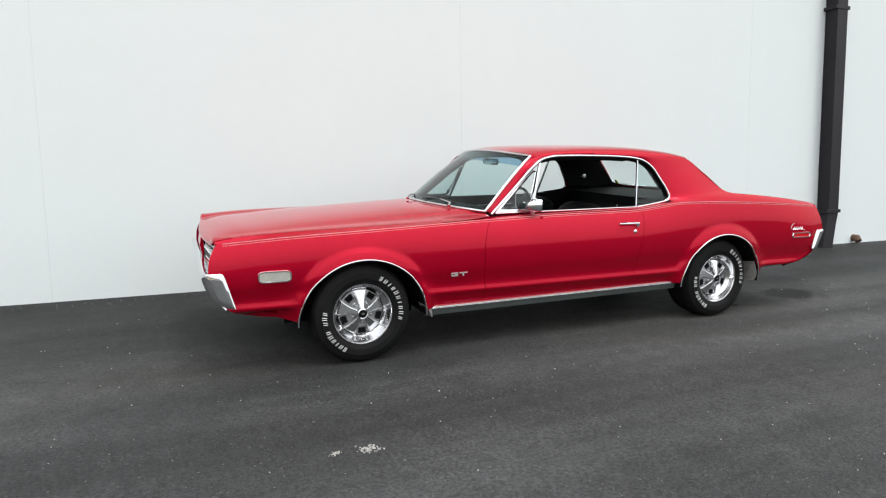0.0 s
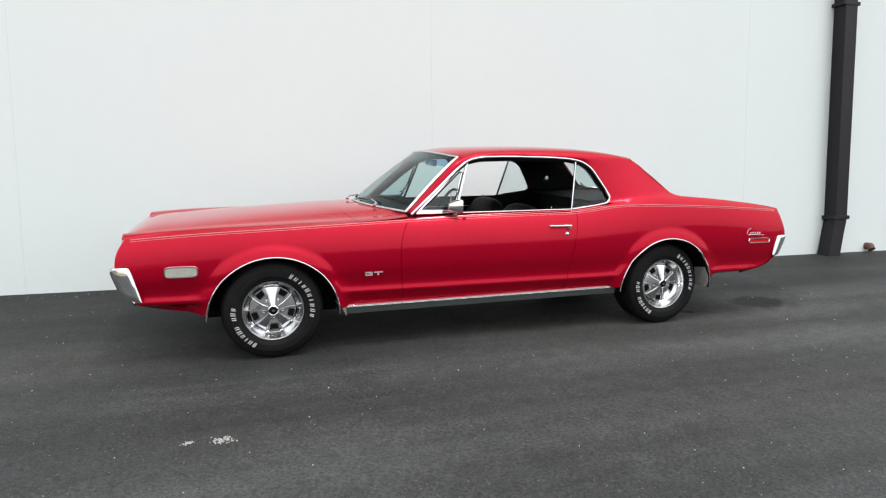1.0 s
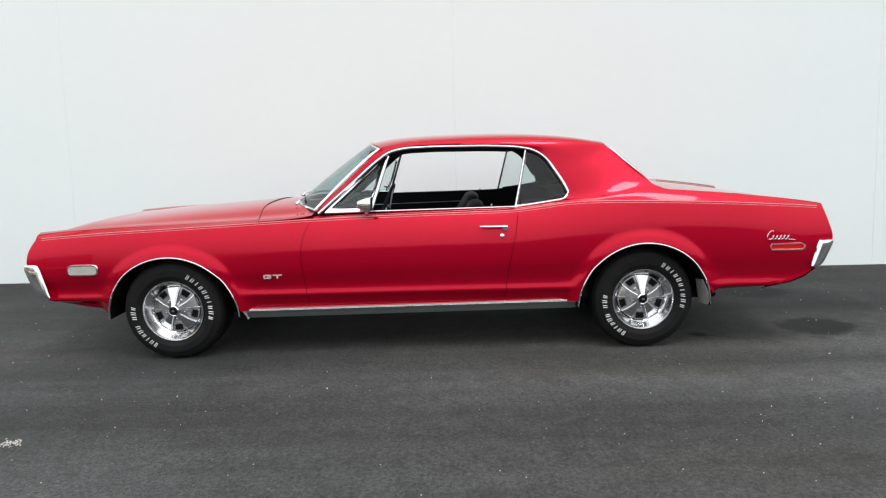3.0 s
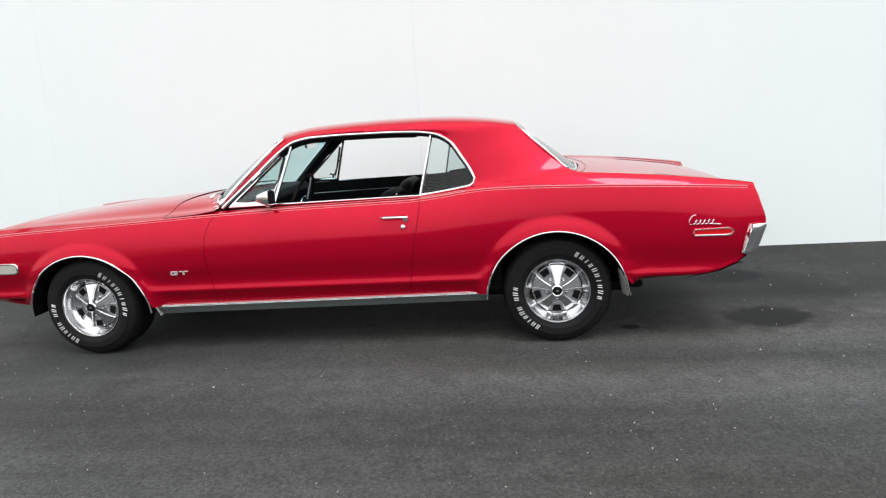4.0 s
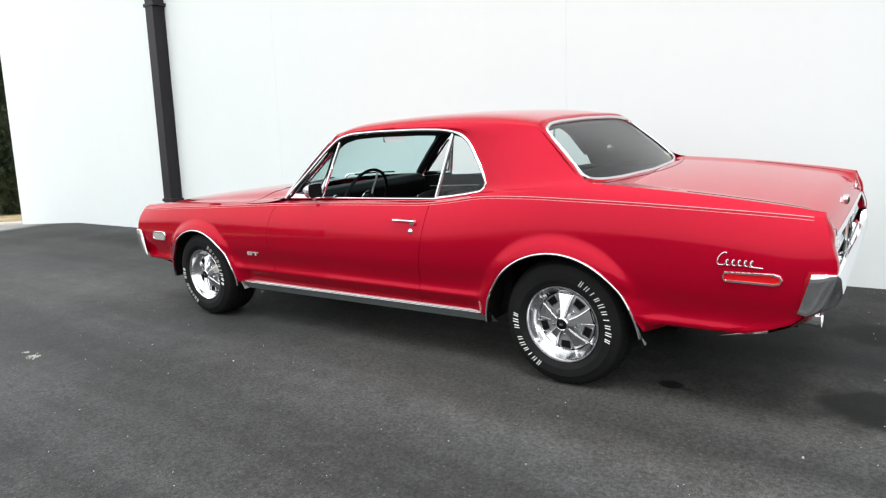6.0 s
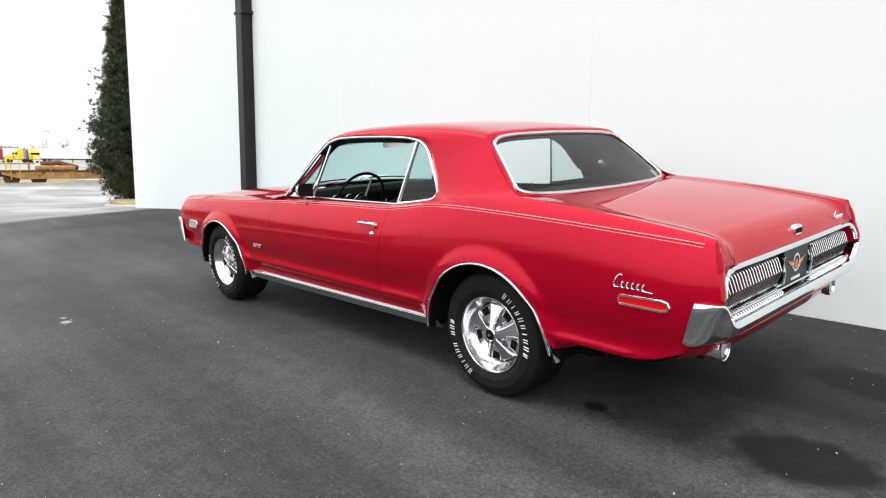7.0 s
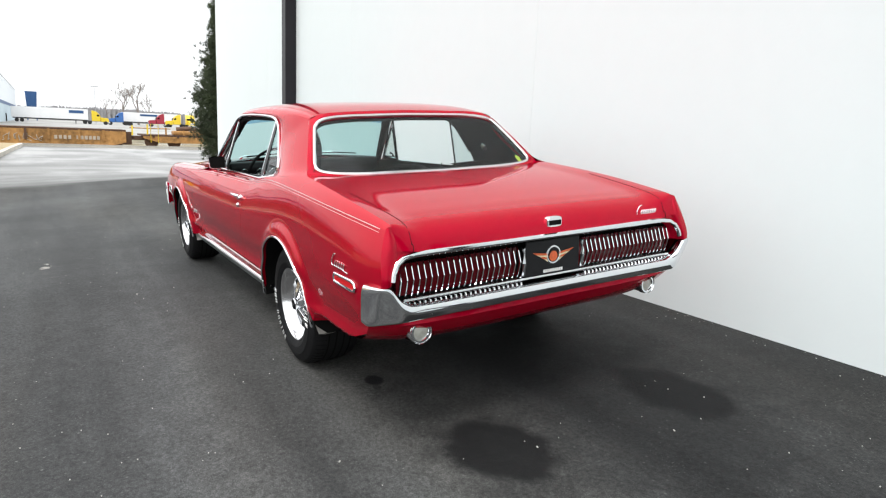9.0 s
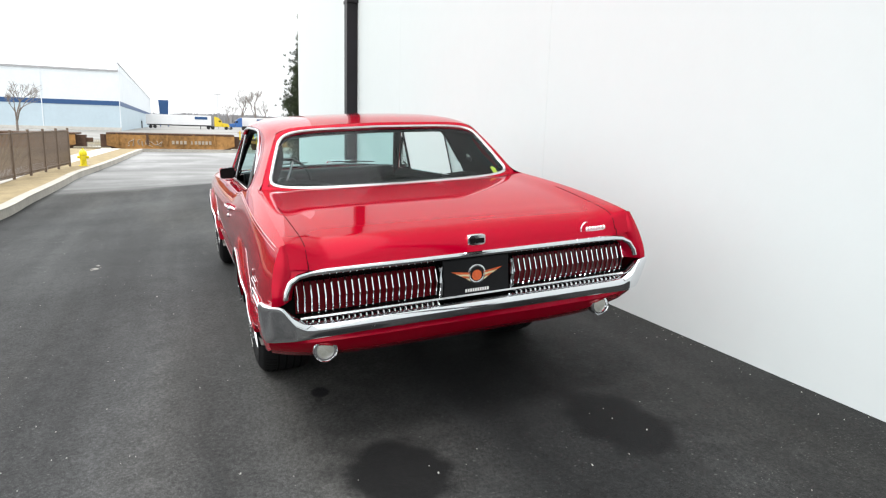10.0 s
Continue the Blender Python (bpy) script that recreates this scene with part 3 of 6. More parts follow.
# roof
rows = []
NR = 24
for j in range(-NR, NR + 1):
    t = j / NR
    row = []
    for i in range(31):
        u = i / 30
        # across: flat crown rolling down to the gutter
        a = abs(t)
        yw = 0.592 * (1 - (1 - a) ** 1.35)
        e = a ** 8
        f, r = screen_top(min(0.55, yw)), back_top(min(0.565, yw))
        x = f.x + (r.x - f.x) * u
        yy = yw * gutter_y(x) / 0.592
        z = roof_mid(-0.258 + (1.175 + 0.258) * u) - 0.020 * (yw / 0.57) ** 2.2
        z = z * (1 - e) + gutter_z(x) * e
        row.append((x, math.copysign(yy, t) if t else 0.0, z))
    rows.append(row)
part("roof", grid(rows), RED, car, "smooth red painted roof")

for s in (-1, 1):
    # sail panel behind the side glass, down to the quarter top
    rows = []
    edge = path3([(x, gutter_y(x), gutter_z(x)) for x in (0.70, 0.78, 0.90, 1.0, 1.10, 1.17, 1.222)] + [(1.32, 0.612, 1.128), (1.42, 0.655, 1.040), (1.50, 0.70, 0.968), (1.56, 0.722, 0.951)])
    turn_at = next(k / 400 for k in range(120, 400) if DLO_TOP(k / 400).x > 0.70)
    for i in range(41):
        u = 0.475 + (0.862 - 0.475) * i / 40
        a = DLO_TOP(u)
        t = max(0.0, (u - turn_at) / (0.862 - turn_at))
        b = edge(t) if t > 0 else Vector((a.x, gutter_y(a.x), gutter_z(a.x)))
        a = Vector((a.x + 0.004, win_y(a.z) + 0.010, a.z))
        row = []
        for k in range(17):
            q = k / 16
            p = a.lerp(b, q)
            p.y += 0.008 * math.sin(math.pi * q) + 0.030 * t ** 3 * math.sin(math.pi * q ** 0.8) + 0.012 * t ** 2 * (1 - q)
            row.append((p.x, s * p.y, p.z))
        rows.append(row)
    # last row runs down onto the quarter top
    base = []
    for k in range(17):
        q = k / 16
        x = 0.985 + (1.58 - 0.985) * q
        base.append((x, s * (foot_y(x) - 0.003), foot_z(x) - 0.004))
    rows.append(base)
    part("sail_panel", grid(rows), RED, car)
    # header strip over the door glass and the windscreen pillar
    rows = []
    xe = DLO_TOP(0.475).x
    gut = path3([(-0.528, 0.668, 0.872), (-0.353, 0.622, 1.035), (-0.157, 0.5580, 1.2225), (-0.04, gutter_y(-0.04), gutter_z(-0.04)), (0.20, 0.592, 1.249), (xe + 0.01, gutter_y(xe), gutter_z(xe))])
    for i in range(31):
        t = i / 30
        a, b = DLO_TOP(0.475 * t), gut(t)
        rows.append([(a.x - 0.003, s * (win_y(a.z) + 0.004), a.z + 0.003), (b.x, s * b.y, b.z)])
    part("windscreen_pillar", grid(rows), RED, car, thick=0.006)
    part("pillar_lining", grid([[(p[0], p[1] - s * 0.012, p[2] - 0.006) for p in r] for r in rows]), BLACK, car)
    # bright moulding round the side glass
    part("window_moulding", tube([dlo(i / 80, s, 0.018) for i in range(81)], 0.0088, 8, False, 0.9), CHROME, car, "chrome side window moulding")
    part("inner_frame", tube([dlo(i / 80, s, -0.026) - Vector((0, 0, 0.012 if 14 < i < 50 else 0.004)) for i in range(66)], 0.021, 8), BLACK, car)
    # sill moulding of the door opening
    part("belt_moulding", tube([(-0.48 + i * 1.15 / 20, s * (win_y(0.86) + 0.004), 0.860 + 0.008 * i / 20) for i in range(21)], 0.006, 8), TRIM, car)
    # vent window and its divider bar
    div = [(-0.205, s * win_y(0.866), 0.866), (-0.160, s * win_y(1.0), 1.0), (-0.098, s * win_y(1.185), 1.185)]
    part("vent_divider", tube(div, 0.010, 8), CHROME, car, "chrome divider bar")
    tri = [(-0.438, s * win_y(0.884), 0.884), (-0.222, s * win_y(0.884), 0.884), (-0.180, s * win_y(1.0), 1.0), (-0.140, s * win_y(1.120), 1.120), (-0.163, s * win_y(1.128), 1.128)]
    vent = part("vent_window", extruded([Vector(p) + Vector((0, -s * 0.004, 0)) for p in tri], (0, s * 0.004, 0)), GLASS, car, "", smooth=False)
    vent.visible_shadow = False
    part("vent_frame", tube(tri, 0.0085, 6, True), CHROME, vent)
    part("vent_seal", tube([Vector(p) * 1.0 + Vector((0.004 - 0.02 * (k == 1), s * 0.006, 0.004)) for k, p in enumerate(tri)], 0.0045, 6, True), DARK, vent)
    part("vent_base", extruded([(-0.485, s * (win_y(0.862) + 0.004), 0.862), (-0.20, s * (win_y(0.862) + 0.004), 0.862), (-0.205, s * (win_y(0.880) + 0.004), 0.880), (-0.43, s * (win_y(0.882) + 0.004), 0.882), (-0.19, s * (win_y(1.13) + 0.004), 1.13), (-0.205, s * (win_y(1.13) + 0.004), 1.13)], (0, -s * 0.006, 0)), CHROME, vent, smooth=False)
    part("vent_latch", tube([(-0.235, s * (win_y(0.895) - 0.012), 0.892), (-0.225, s * (win_y(0.9) - 0.03), 0.915), (-0.25, s * (win_y(0.9) - 0.035), 0.922)], 0.007, 6), DARK, vent)
    # quarter glass with a bright leading bar
    bar = [(0.664, s * (win_y(0.866) + 0.002), 0.866), (0.70, s * (win_y(1.03) + 0.002), 1.03), (0.738, s * (win_y(1.207) + 0.002), 1.207)]
    part("quarter_window_bar", tube(bar, 0.011, 8, False, 0.7), CHROME, car)
    pane = [Vector((0.672, s * (win_y(0.874) - 0.004), 0.874)), Vector((0.744, s * (win_y(1.20) - 0.004), 1.20))] + [dlo(0.60 + 0.385 * i / 16, s, -0.004) for i in range(1, 17)]
    sheet = bmesh.new()
    sheet.faces.new([sheet.verts.new(p) for p in pane])
    qw = part("quarter_window", sheet, TINTED, car, "tinted quarter glass", smooth=False)
    qw.visible_shadow = False

# windscreen, backlight and their bright surrounds
def pane_between(f0, w0, f1, w1, sag):
    rows = []
    for i in range(13):
        u = i / 12
        row = []
        for j in range(-14, 15):
            p = f0(w0 * j / 14).lerp(f1(w1 * j / 14), u)
            p.z += sag * math.sin(math.pi * u)
            row.append(p)
        rows.append(row)
    return rows


rows = pane_between(screen_base, 0.664, screen_top, 0.560, 0.010)
ws = part("windscreen", grid(rows), TEAL, car, "teal tinted windscreen")
ws.visible_shadow = False
loop = [p for p in rows[0]] + [r[-1] for r in rows[1:]] + [p for p in rows[-1][::-1][1:]] + [r[0] for r in rows[::-1][1:-1]]
part("windscreen_moulding", tube(loop, 0.0085, 8, True), TRIM, car, "bright windscreen surround")
for e in (0, -1):
    part("windscreen_side_trim", tube([r[e] for r in rows[:-1]], 0.0115, 8, False, 0.6), CHROME, car)
    part("windscreen_garnish", tube([r[e] + Vector((0.022, 0.014 if e == 0 else -0.014, -0.016)) for r in rows[1:]], 0.017, 8), BLACK, car)
for e, s in ((0, -1), (-1, 1)):
    gut = path3([(-0.528, 0.668, 0.872), (-0.353, 0.622, 1.035), (-0.157, 0.5580, 1.2225), (-0.04, gutter_y(-0.04), gutter_z(-0.04)), (0.20, 0.592, 1.249)])
    fine = [gut(k / 200) for k in range(110)]
    strip = []
    for r in rows:
        g = min(fine, key=lambda p: abs(p.z - r[e].z))
        strip.append([r[e] + Vector((0.004, 0, -0.004)), Vector((g.x + 0.004, s * (g.y - 0.001), g.z))])
    part("pillar_strip", grid(strip), RED, car)
    part("pillar_lining", grid([[p + Vector((0.010, -s * 0.010, -0.004)) for p in r] for r in strip]), BLACK, car)
part("windscreen_header", tube([p + Vector((0.022, 0, -0.018)) for p in rows[-1]], 0.016, 8), BLACK, car)
def back_pane(a, b, sink=0.0):
    """A point of the rear window's surface: a from side to side, b from the deck up to the roof."""
    p = back_base(0.705 * a).lerp(back_top(0.573 * a), b)
    return Vector((p.x, p.y, p.z + 0.010 * math.sin(math.pi * b) - sink))


bl = part("rear_window", grid([[back_pane(0.955 * j / 14, 0.015 + 0.91 * i / 12, 0.011) for j in range(-14, 15)] for i in range(13)]), TINTED, car, "lightly tinted rear window")
bl.visible_shadow = False
inner, outer = [], []
for k in range(96):
    th = 2 * math.pi * k / 96
    ca, sa = math.cos(th), math.sin(th)
    a, b = 0.948 * math.copysign(abs(ca) ** 0.21, ca), 0.450 * math.copysign(abs(sa) ** 0.21, sa)
    grow = min(1 / max(abs(a), 1e-6), (0.532 if b > 0 else 0.468) / max(abs(b), 1e-6))
    inner.append((a, 0.468 + b))
    outer.append((a * grow, 0.468 + b * grow))

rings = [[back_pane(*q, -0.001) - Vector((0.012 * (q[1] > 0.9), 0, 0.014 * (q[1] < 0.9))) for q in outer], [back_pane(*q, -0.001) for q in outer]]
for t, sink in ((0.35, -0.003), (0.7, 0.0), (1.0, 0.007), (1.0, 0.016)):
    rings.append([back_pane(o[0] + (i[0] - o[0]) * t, o[1] + (i[1] - o[1]) * t, sink) for o, i in zip(outer, inner)])
part("rear_window_surround", loft(rings, True, False), RED, car)
part("rear_window_garnish", tube([back_pane(q[0] * 1.02, 0.468 + (q[1] - 0.468) * 1.03, 0.028) - Vector((0.006, 0, 0)) for q in inner], 0.012, 6, True), BLACK, car)
part("rear_window_moulding", tube([back_pane(*q, 0.003) for q in inner], 0.0095, 8, True), TRIM, car, "bright rear window surround")

# deck lid and rear panel
rows = []
for i in range(41):
    u = i / 40
    row = []
    for j in range(-24, 25):
        yy = 0.742 * j / 24
        x0 = back_base(min(0.70, abs(yy))).x + 0.004 if abs(yy) < 0.70 else 1.51
        x = x0 + (2.47 - x0) * (1 - (1 - u) ** 1.6)
        z = deck_z(x, yy * crest_y(x) / 0.742)
        row.append((x, yy * crest_y(x) / 0.742, z))
    rows.append(row)
part("deck_lid", grid(rows), RED, car, "flat red boot lid")

for s in (-1, 1):
    rows = []
    for i in range(11):
        z = 0.64 + (0.838 - 0.64) * i / 10
        x, yo = tail_x(z), side_y(tail_x(z), z)
        yi = 0.738 if z > 0.74 else 0.738 + 0.022 * (0.74 - z) / 0.1
        xi = 2.473 if z < 0.745 else 2.473 - 0.035 * ((z - 0.745) / 0.093) ** 2
        xm = max(x, xi) + 0.004
        rows.append([(x, s * yo, z), (xm * 0.6 + x * 0.4, s * (yo * 0.7 + yi * 0.3), z), (xm, s * (yo * 0.4 + yi * 0.6), z), (xi, s * yi, z), (xi - 0.05, s * (yi - 0.03), z)])
    x, yo = tail_x(0.84), shoulder_y(2.443)
    rows.append([(2.443, s * yo, 0.839), (2.444, s * (yo * 0.7 + 0.742 * 0.3), 0.843), (2.444, s * 0.75, 0.846), (2.442, s * 0.738, 0.846), (2.40, s * 0.73, 0.846)])
    part("quarter_end", grid(rows), RED, car, angle=85)
# tail: recessed black panel, vertical bars over red lenses, chrome frame
part("tail_recess", grid([[(2.455, y, 0.745), (2.40, y, 0.735), (2.385, y, 0.66), (2.40, y, 0.575), (2.45, y, 0.55)] for y in [-0.765 + 1.53 * i / 12 for i in range(13)]]), DARK, car)
fr = [(2.484, -0.762, 0.655), (2.482, -0.757, 0.680), (2.474, -0.738, 0.712), (2.468, -0.705, 0.731), (2.466, -0.66, 0.738)]
fr = fr + [(2.469 + 0.004 * (1 - (y / 0.6) ** 2), y, 0.740) for y in [-0.6 + 0.1 * i for i in range(13)]] + [(x, -y, z) for x, y, z in fr[::-1]]
for s in (-1, 1):
    rim = [(2.484, 0.762, 0.655), (2.482, 0.757, 0.680), (2.474, 0.738, 0.712), (2.468, 0.705, 0.731), (2.466, 0.66, 0.738), (2.467, 0.60, 0.740)]
    cap = [(2.474, 0.780, 0.665), (2.466, 0.780, 0.71), (2.454, 0.770, 0.765), (2.448, 0.745, 0.785), (2.448, 0.70, 0.785), (2.450, 0.60, 0.765)]
    part("tail_corner", grid([[(x, s * y, z) for x, y, z in rim], [(x, s * y, z) for x, y, z in cap]]), RED, car)
part("tail_frame", tube(fr, 0.0108, 8, False, 0.8), CHROME, car, "chrome tail panel frame")
for s in (-1, 1):
    lens = part("tail_lamp", loft([[(2.40, s * y, 0.582), (2.425, s * y, 0.582), (2.425, s * y, 0.70), (2.40, s * y, 0.702)] for y in (0.17, 0.40, 0.72)]), LENSR, car, "red tail lamp behind upright chrome bars", smooth=False)
    n = 22
    for k in range(n):
        y = 0.172 + (0.715 - 0.172) * k / (n - 1)
        bm = loft([[(x - 0.011, s * y - 0.0022, z), (x - 0.0018, s * y - 0.0022, z), (x, s * y, z), (x - 0.0018, s * y + 0.0022, z), (x - 0.011, s * y + 0.0022, z)] for x, z in ((2.434, 0.708), (2.447, 0.692), (2.463, 0.645), (2.447, 0.592), (2.440, 0.580))])
        part("lamp_bar", bm, CHROME, lens, smooth=False)
    part("lamp_end", tube([(2.435, s * 0.158, 0.708), (2.462, s * 0.158, 0.70), (2.466, s * 0.158, 0.64), (2.462, s * 0.158, 0.592), (2.44, s * 0.158, 0.576)], 0.008, 8), CHROME, lens)
    n = 24
    for k in range(n):
        y = 0.175 + (0.69 - 0.175) * k / (n - 1)
        part("lower_bar", tube([(2.43, s * y, 0.572), (2.468, s * y, 0.562), (2.474, s * y, 0.551)], 0.0036, 5), TRIM, lens)
part("lower_rail", tube([(2.466, -0.71 + 1.42 * i / 20, 0.5745) for i in range(21)], 0.0045, 6), TRIM, car)
# licence plate: black with a winged emblem, writing kept as bars
plate = part("licence_plate", box(2.450, 2.458, -0.145, 0.145, 0.568, 0.722), PLATE, car, "black dealer plate with orange winged emblem", smooth=False, bevel=0.003)
part("plate_emblem", lathe([(0.030, 2.4600), (0.035, 2.4615), (0.040, 2.4600)], 28, "x", (0, 0.0, 0.655)), TRIM, plate)
part("plate_emblem", lathe([(0.0, 2.4603), (0.022, 2.4600)], 20, "x", (0, 0.0, 0.650)), ORANGE, plate)
for s in (-1, 1):
    for k in range(4):
        z = 0.664 - 0.009 * k
        ln = 0.112 - 0.020 * k
        q = [(2.4600, s * 0.03, z), (2.4600, s * ln * 0.7, z + 0.006), (2.4600, s * ln, z + 0.010 - 0.001 * k), (2.4600, s * ln * 0.75, z - 0.003), (2.4600, s * 0.03, z - 0.008)]
        part("emblem_wing", extruded(q, (0.001, 0, 0)), ORANGE if k % 2 == 0 else CREAM, plate, smooth=False)
for k in range(10):
    y = -0.048 + 0.0107 * k
    part("number_bar", box(2.459, 2.460, y - 0.0038, y + 0.0038, 0.584, 0.597), WHITE, plate, smooth=False)
# deck lid lock emblem and name strokes
em = part("deck_emblem", loft([[(x, k * 0.040 * math.copysign(abs(math.cos(a)) ** 0.45, math.cos(a)), k * 0.022 * math.copysign(abs(math.sin(a)) ** 0.45, math.sin(a))) for a in [2 * math.pi * i / 24 for i in range(24)]] for x, k in ((2.440, 1.0), (2.456, 1.0), (2.460, 0.9))]), CHROME, car, "oblong chrome boot emblem")
em.matrix_basis = pose(0, 0.004, 0.793)
part("emblem_face", box(2.459, 2.4625, -0.031, 0.031, -0.0125, 0.007), DARK, em, smooth=False)


def script(x0, x1, z0, h, s, axis, off, n):
    """Chrome handwriting kept as a plain looping stroke of its size."""
    bm = bmesh.new()
    pts = []
    for i in range(-12, n * 10 + 1):
        t = i / (n * 10)
        a = 2 * math.pi * n * t
        if i < 0:
            b = math.radians(60 + 250 * (i + 12) / 12)
            v = z0 + h * (0.48 + 0.46 * math.sin(b))
            u = x0 + 0.016 + 0.015 * math.cos(b) + 0.40 * (v - z0)
        else:
            v = z0 + h * (0.02 + 0.21 * (1 - math.cos(a)))
            u = x0 + 0.026 + (x1 - x0 - 0.026) * t + 0.0075 * math.sin(a) + 0.40 * (v - z0)
        pts.append((u, s * (side_y(u, v) + off), v) if axis == "side" else (off, u, v))
    tube(pts, 0.0022, 5, False, 1.0, (0, 1, 0) if axis == "side" else (1, 0, 0), bm)
    end = pts[-1]
    if axis == "side":
        tube([(x1 - 0.01, end[1], z0), (x1 + 0.035, s * (side_y(x1 + 0.03, z0) + off), z0 - 0.003)], 0.0022, 5, False, 1.0, (0, 1, 0), bm)
    else:
        tube([(end[0], x0 - 0.03, z0 + 0.002), (end[0], x1, z0 + 0.004)], 0.0022, 5, False, 1.0, (1, 0, 0), bm)
    return bm


part("script_badge", script(0.49, 0.62, 0.774, 0.046, 1, "deck", 2.4535, 7), CHROME, car, "chrome script badge on boot lid")
for s in (-1, 1):
    part("script_badge", script(2.092, 2.225, 0.652, 0.054, s, "side", 0.004, 5), CHROME, car, "chrome script badge")
    # rear side marker
    q = [(2.122, 0.608), (2.128, 0.624), (2.295, 0.627), (2.315, 0.621), (2.322, 0.608), (2.315, 0.594), (2.295, 0.590), (2.128, 0.592)]
    mk = part("side_marker", extruded([(x, s * (side_y(x, z) + 0.004), z) for x, z in q], (0, -s * 0.012, 0)), LENSO, car, "orange red rear side marker", smooth=False)
    part("marker_rim", tube([(x, s * (side_y(x, z) + 0.004), z) for x, z in q], 0.0055, 6, True, up=(0, 1, 0)), CHROME, mk)
    q = [(-1.915 + 0.087 * math.copysign(abs(math.cos(a)) ** 0.35, math.cos(a)), 0.567 + 0.029 * math.copysign(abs(math.sin(a)) ** 0.45, math.sin(a))) for a in [2 * math.pi * i / 24 for i in range(24)]]
    mk = part("side_marker", extruded([(x, s * (side_y(x, z) + 0.010), z) for x, z in q], (0, -s * 0.02, 0)), LENSW, car, "frosted front side marker", smooth=False)
    part("marker_rim", tube([(x, s * (side_y(x, z) + 0.006), z) for x, z in q], 0.006, 6, True, up=(0, 1, 0)), CHROME, mk)
    # door handle, lock, grand touring badge
    y = side_y(0.5, 0.765)
    hd = part("door_handle", tube([(0.445, s * (y + 0.004), 0.766), (0.465, s * (y + 0.026), 0.768), (0.56, s * (y + 0.030), 0.768), (0.598, s * (y + 0.016), 0.764)], [0.007, 0.0085, 0.0085, 0.010], 8, False, 1.0), CHROME, car, "chrome door handle")
    part("handle_base", lathe([(0.0, 0.022), (0.014, 0.020), (0.017, 0.0)], 16, "y", (0, 0, 0)), CHROME, hd).matrix_basis = pose(0.588, s * (y + 0.002), 0.755) @ Matrix.Diagonal((1.0, s, 1.0, 1))
    part("door_lock", lathe([(0.0, 0.012), (0.007, 0.0105), (0.012, 0.006), (0.0155, 0.0)], 16, "y"), CHROME, car).matrix_basis = pose(0.570, s * (side_y(0.57, 0.709) + 0.001), 0.709) @ Matrix.Diagonal((1, s, 1, 1))
    # outer mirror
    def sq(v):
        return math.copysign(abs(v) ** 0.38, v)
    ym = win_y(0.87) + 0.06
    mr = s < 0 and part("door_mirror", loft([[(x, s * (ym + 0.056 * sq(math.cos(a)) * k), 0.910 + 0.044 * sq(math.sin(a)) * k) for a in [2 * math.pi * i / 14 for i in range(14)]] for x, k in ((-0.282, 0.30), (-0.272, 0.52), (-0.24, 0.78), (-0.212, 0.96), (-0.195, 1.0))]), CHROME, car, "chrome door mirror")
    s < 0 and part("mirror_glass", loft([[(x, s * (ym + 0.050 * sq(math.cos(a))), 0.910 + 0.038 * sq(math.sin(a))) for a in [2 * math.pi * i / 14 for i in range(14)]] for x in (-0.197, -0.1935)]), DARK, mr)
    s < 0 and part("mirror_stem", tube([(-0.235, s * (ym - 0.01), 0.88), (-0.225, s * (win_y(0.86) + 0.035), 0.856)], [0.012, 0.016], 8), CHROME, mr)
    # reflection marker dot on the door
    part("door_plug", lathe([(0.0, 0.004), (0.013, 0.003), (0.015, 0.0)], 14, "y"), RED, car).matrix_basis = pose(-0.17, s * side_y(-0.17, 0.825), 0.825) @ Matrix.Diagonal((1, s, 1, 1))
    # lock knob on the inner sill
    part("lock_knob", tube([(0.52, s * 0.655, 0.85), (0.52, s * 0.653, 0.885)], 0.005, 8), TRIM, car)
    # exhaust tip
    ex = lathe([(0.046, 0.0), (0.051, 0.006), (0.049, -0.01), (0.049, -0.14), (0.041, -0.14), (0.041, -0.006), (0.046, 0.0)], 24, "x")
    tip = part("exhaust_tip", ex, CHROME, car, "round chrome exhaust tip")
    tip.matrix_basis = pose(2.430, s * 0.622, 0.428) @ Matrix.Diagonal((1, 0.88, 0.88, 1))
    part("exhaust_rim_glass", lathe([(0.0, 0.002), (0.030, 0.001), (0.036, -0.003)], 20, "x"), LENSW, tip)
    part("exhaust_ring", lathe([(0.034, -0.002), (0.038, 0.004), (0.046, 0.004), (0.052, -0.002), (0.053, -0.02)], 24, "x"), CHROME, tip)

# rear bumper
def rounded_run(sec, n=60):
    """Smooths a run of sections lengthwise."""
    m, fine = len(sec) - 1, []
    for j in range(m * 6 + 1):
        i = min(j // 6, m - 1)
        t = j / 6 - i
        fine.append([Vector(a).lerp(Vector(b), t) for a, b in zip(sec[i], sec[i + 1])])
    for _ in range(3):
        fine = [fine[0]] + [[(a + 2 * b + c) / 4 for a, b, c in zip(fine[j - 1], fine[j], fine[j + 1])] for j in range(1, len(fine) - 1)] + [fine[-1]]
    return fine


def full(sec, n=4):
    """Rounds the outline of each closed section."""
    out = []
    for k in sec:
        pts, m = [Vector(p) for p in k], len(k)
        row = []
        for i in range(m):
            a, b, c = pts[i - 1], pts[i], pts[(i + 1) % m]
            p, q = b.lerp(a, 0.28), b.lerp(c, 0.28)
            for j in range(n + 1):
                t = j / n
                row.append(p * (1 - t) ** 2 + b * 2 * t * (1 - t) + q * t * t)
        out.append(row)
    return out


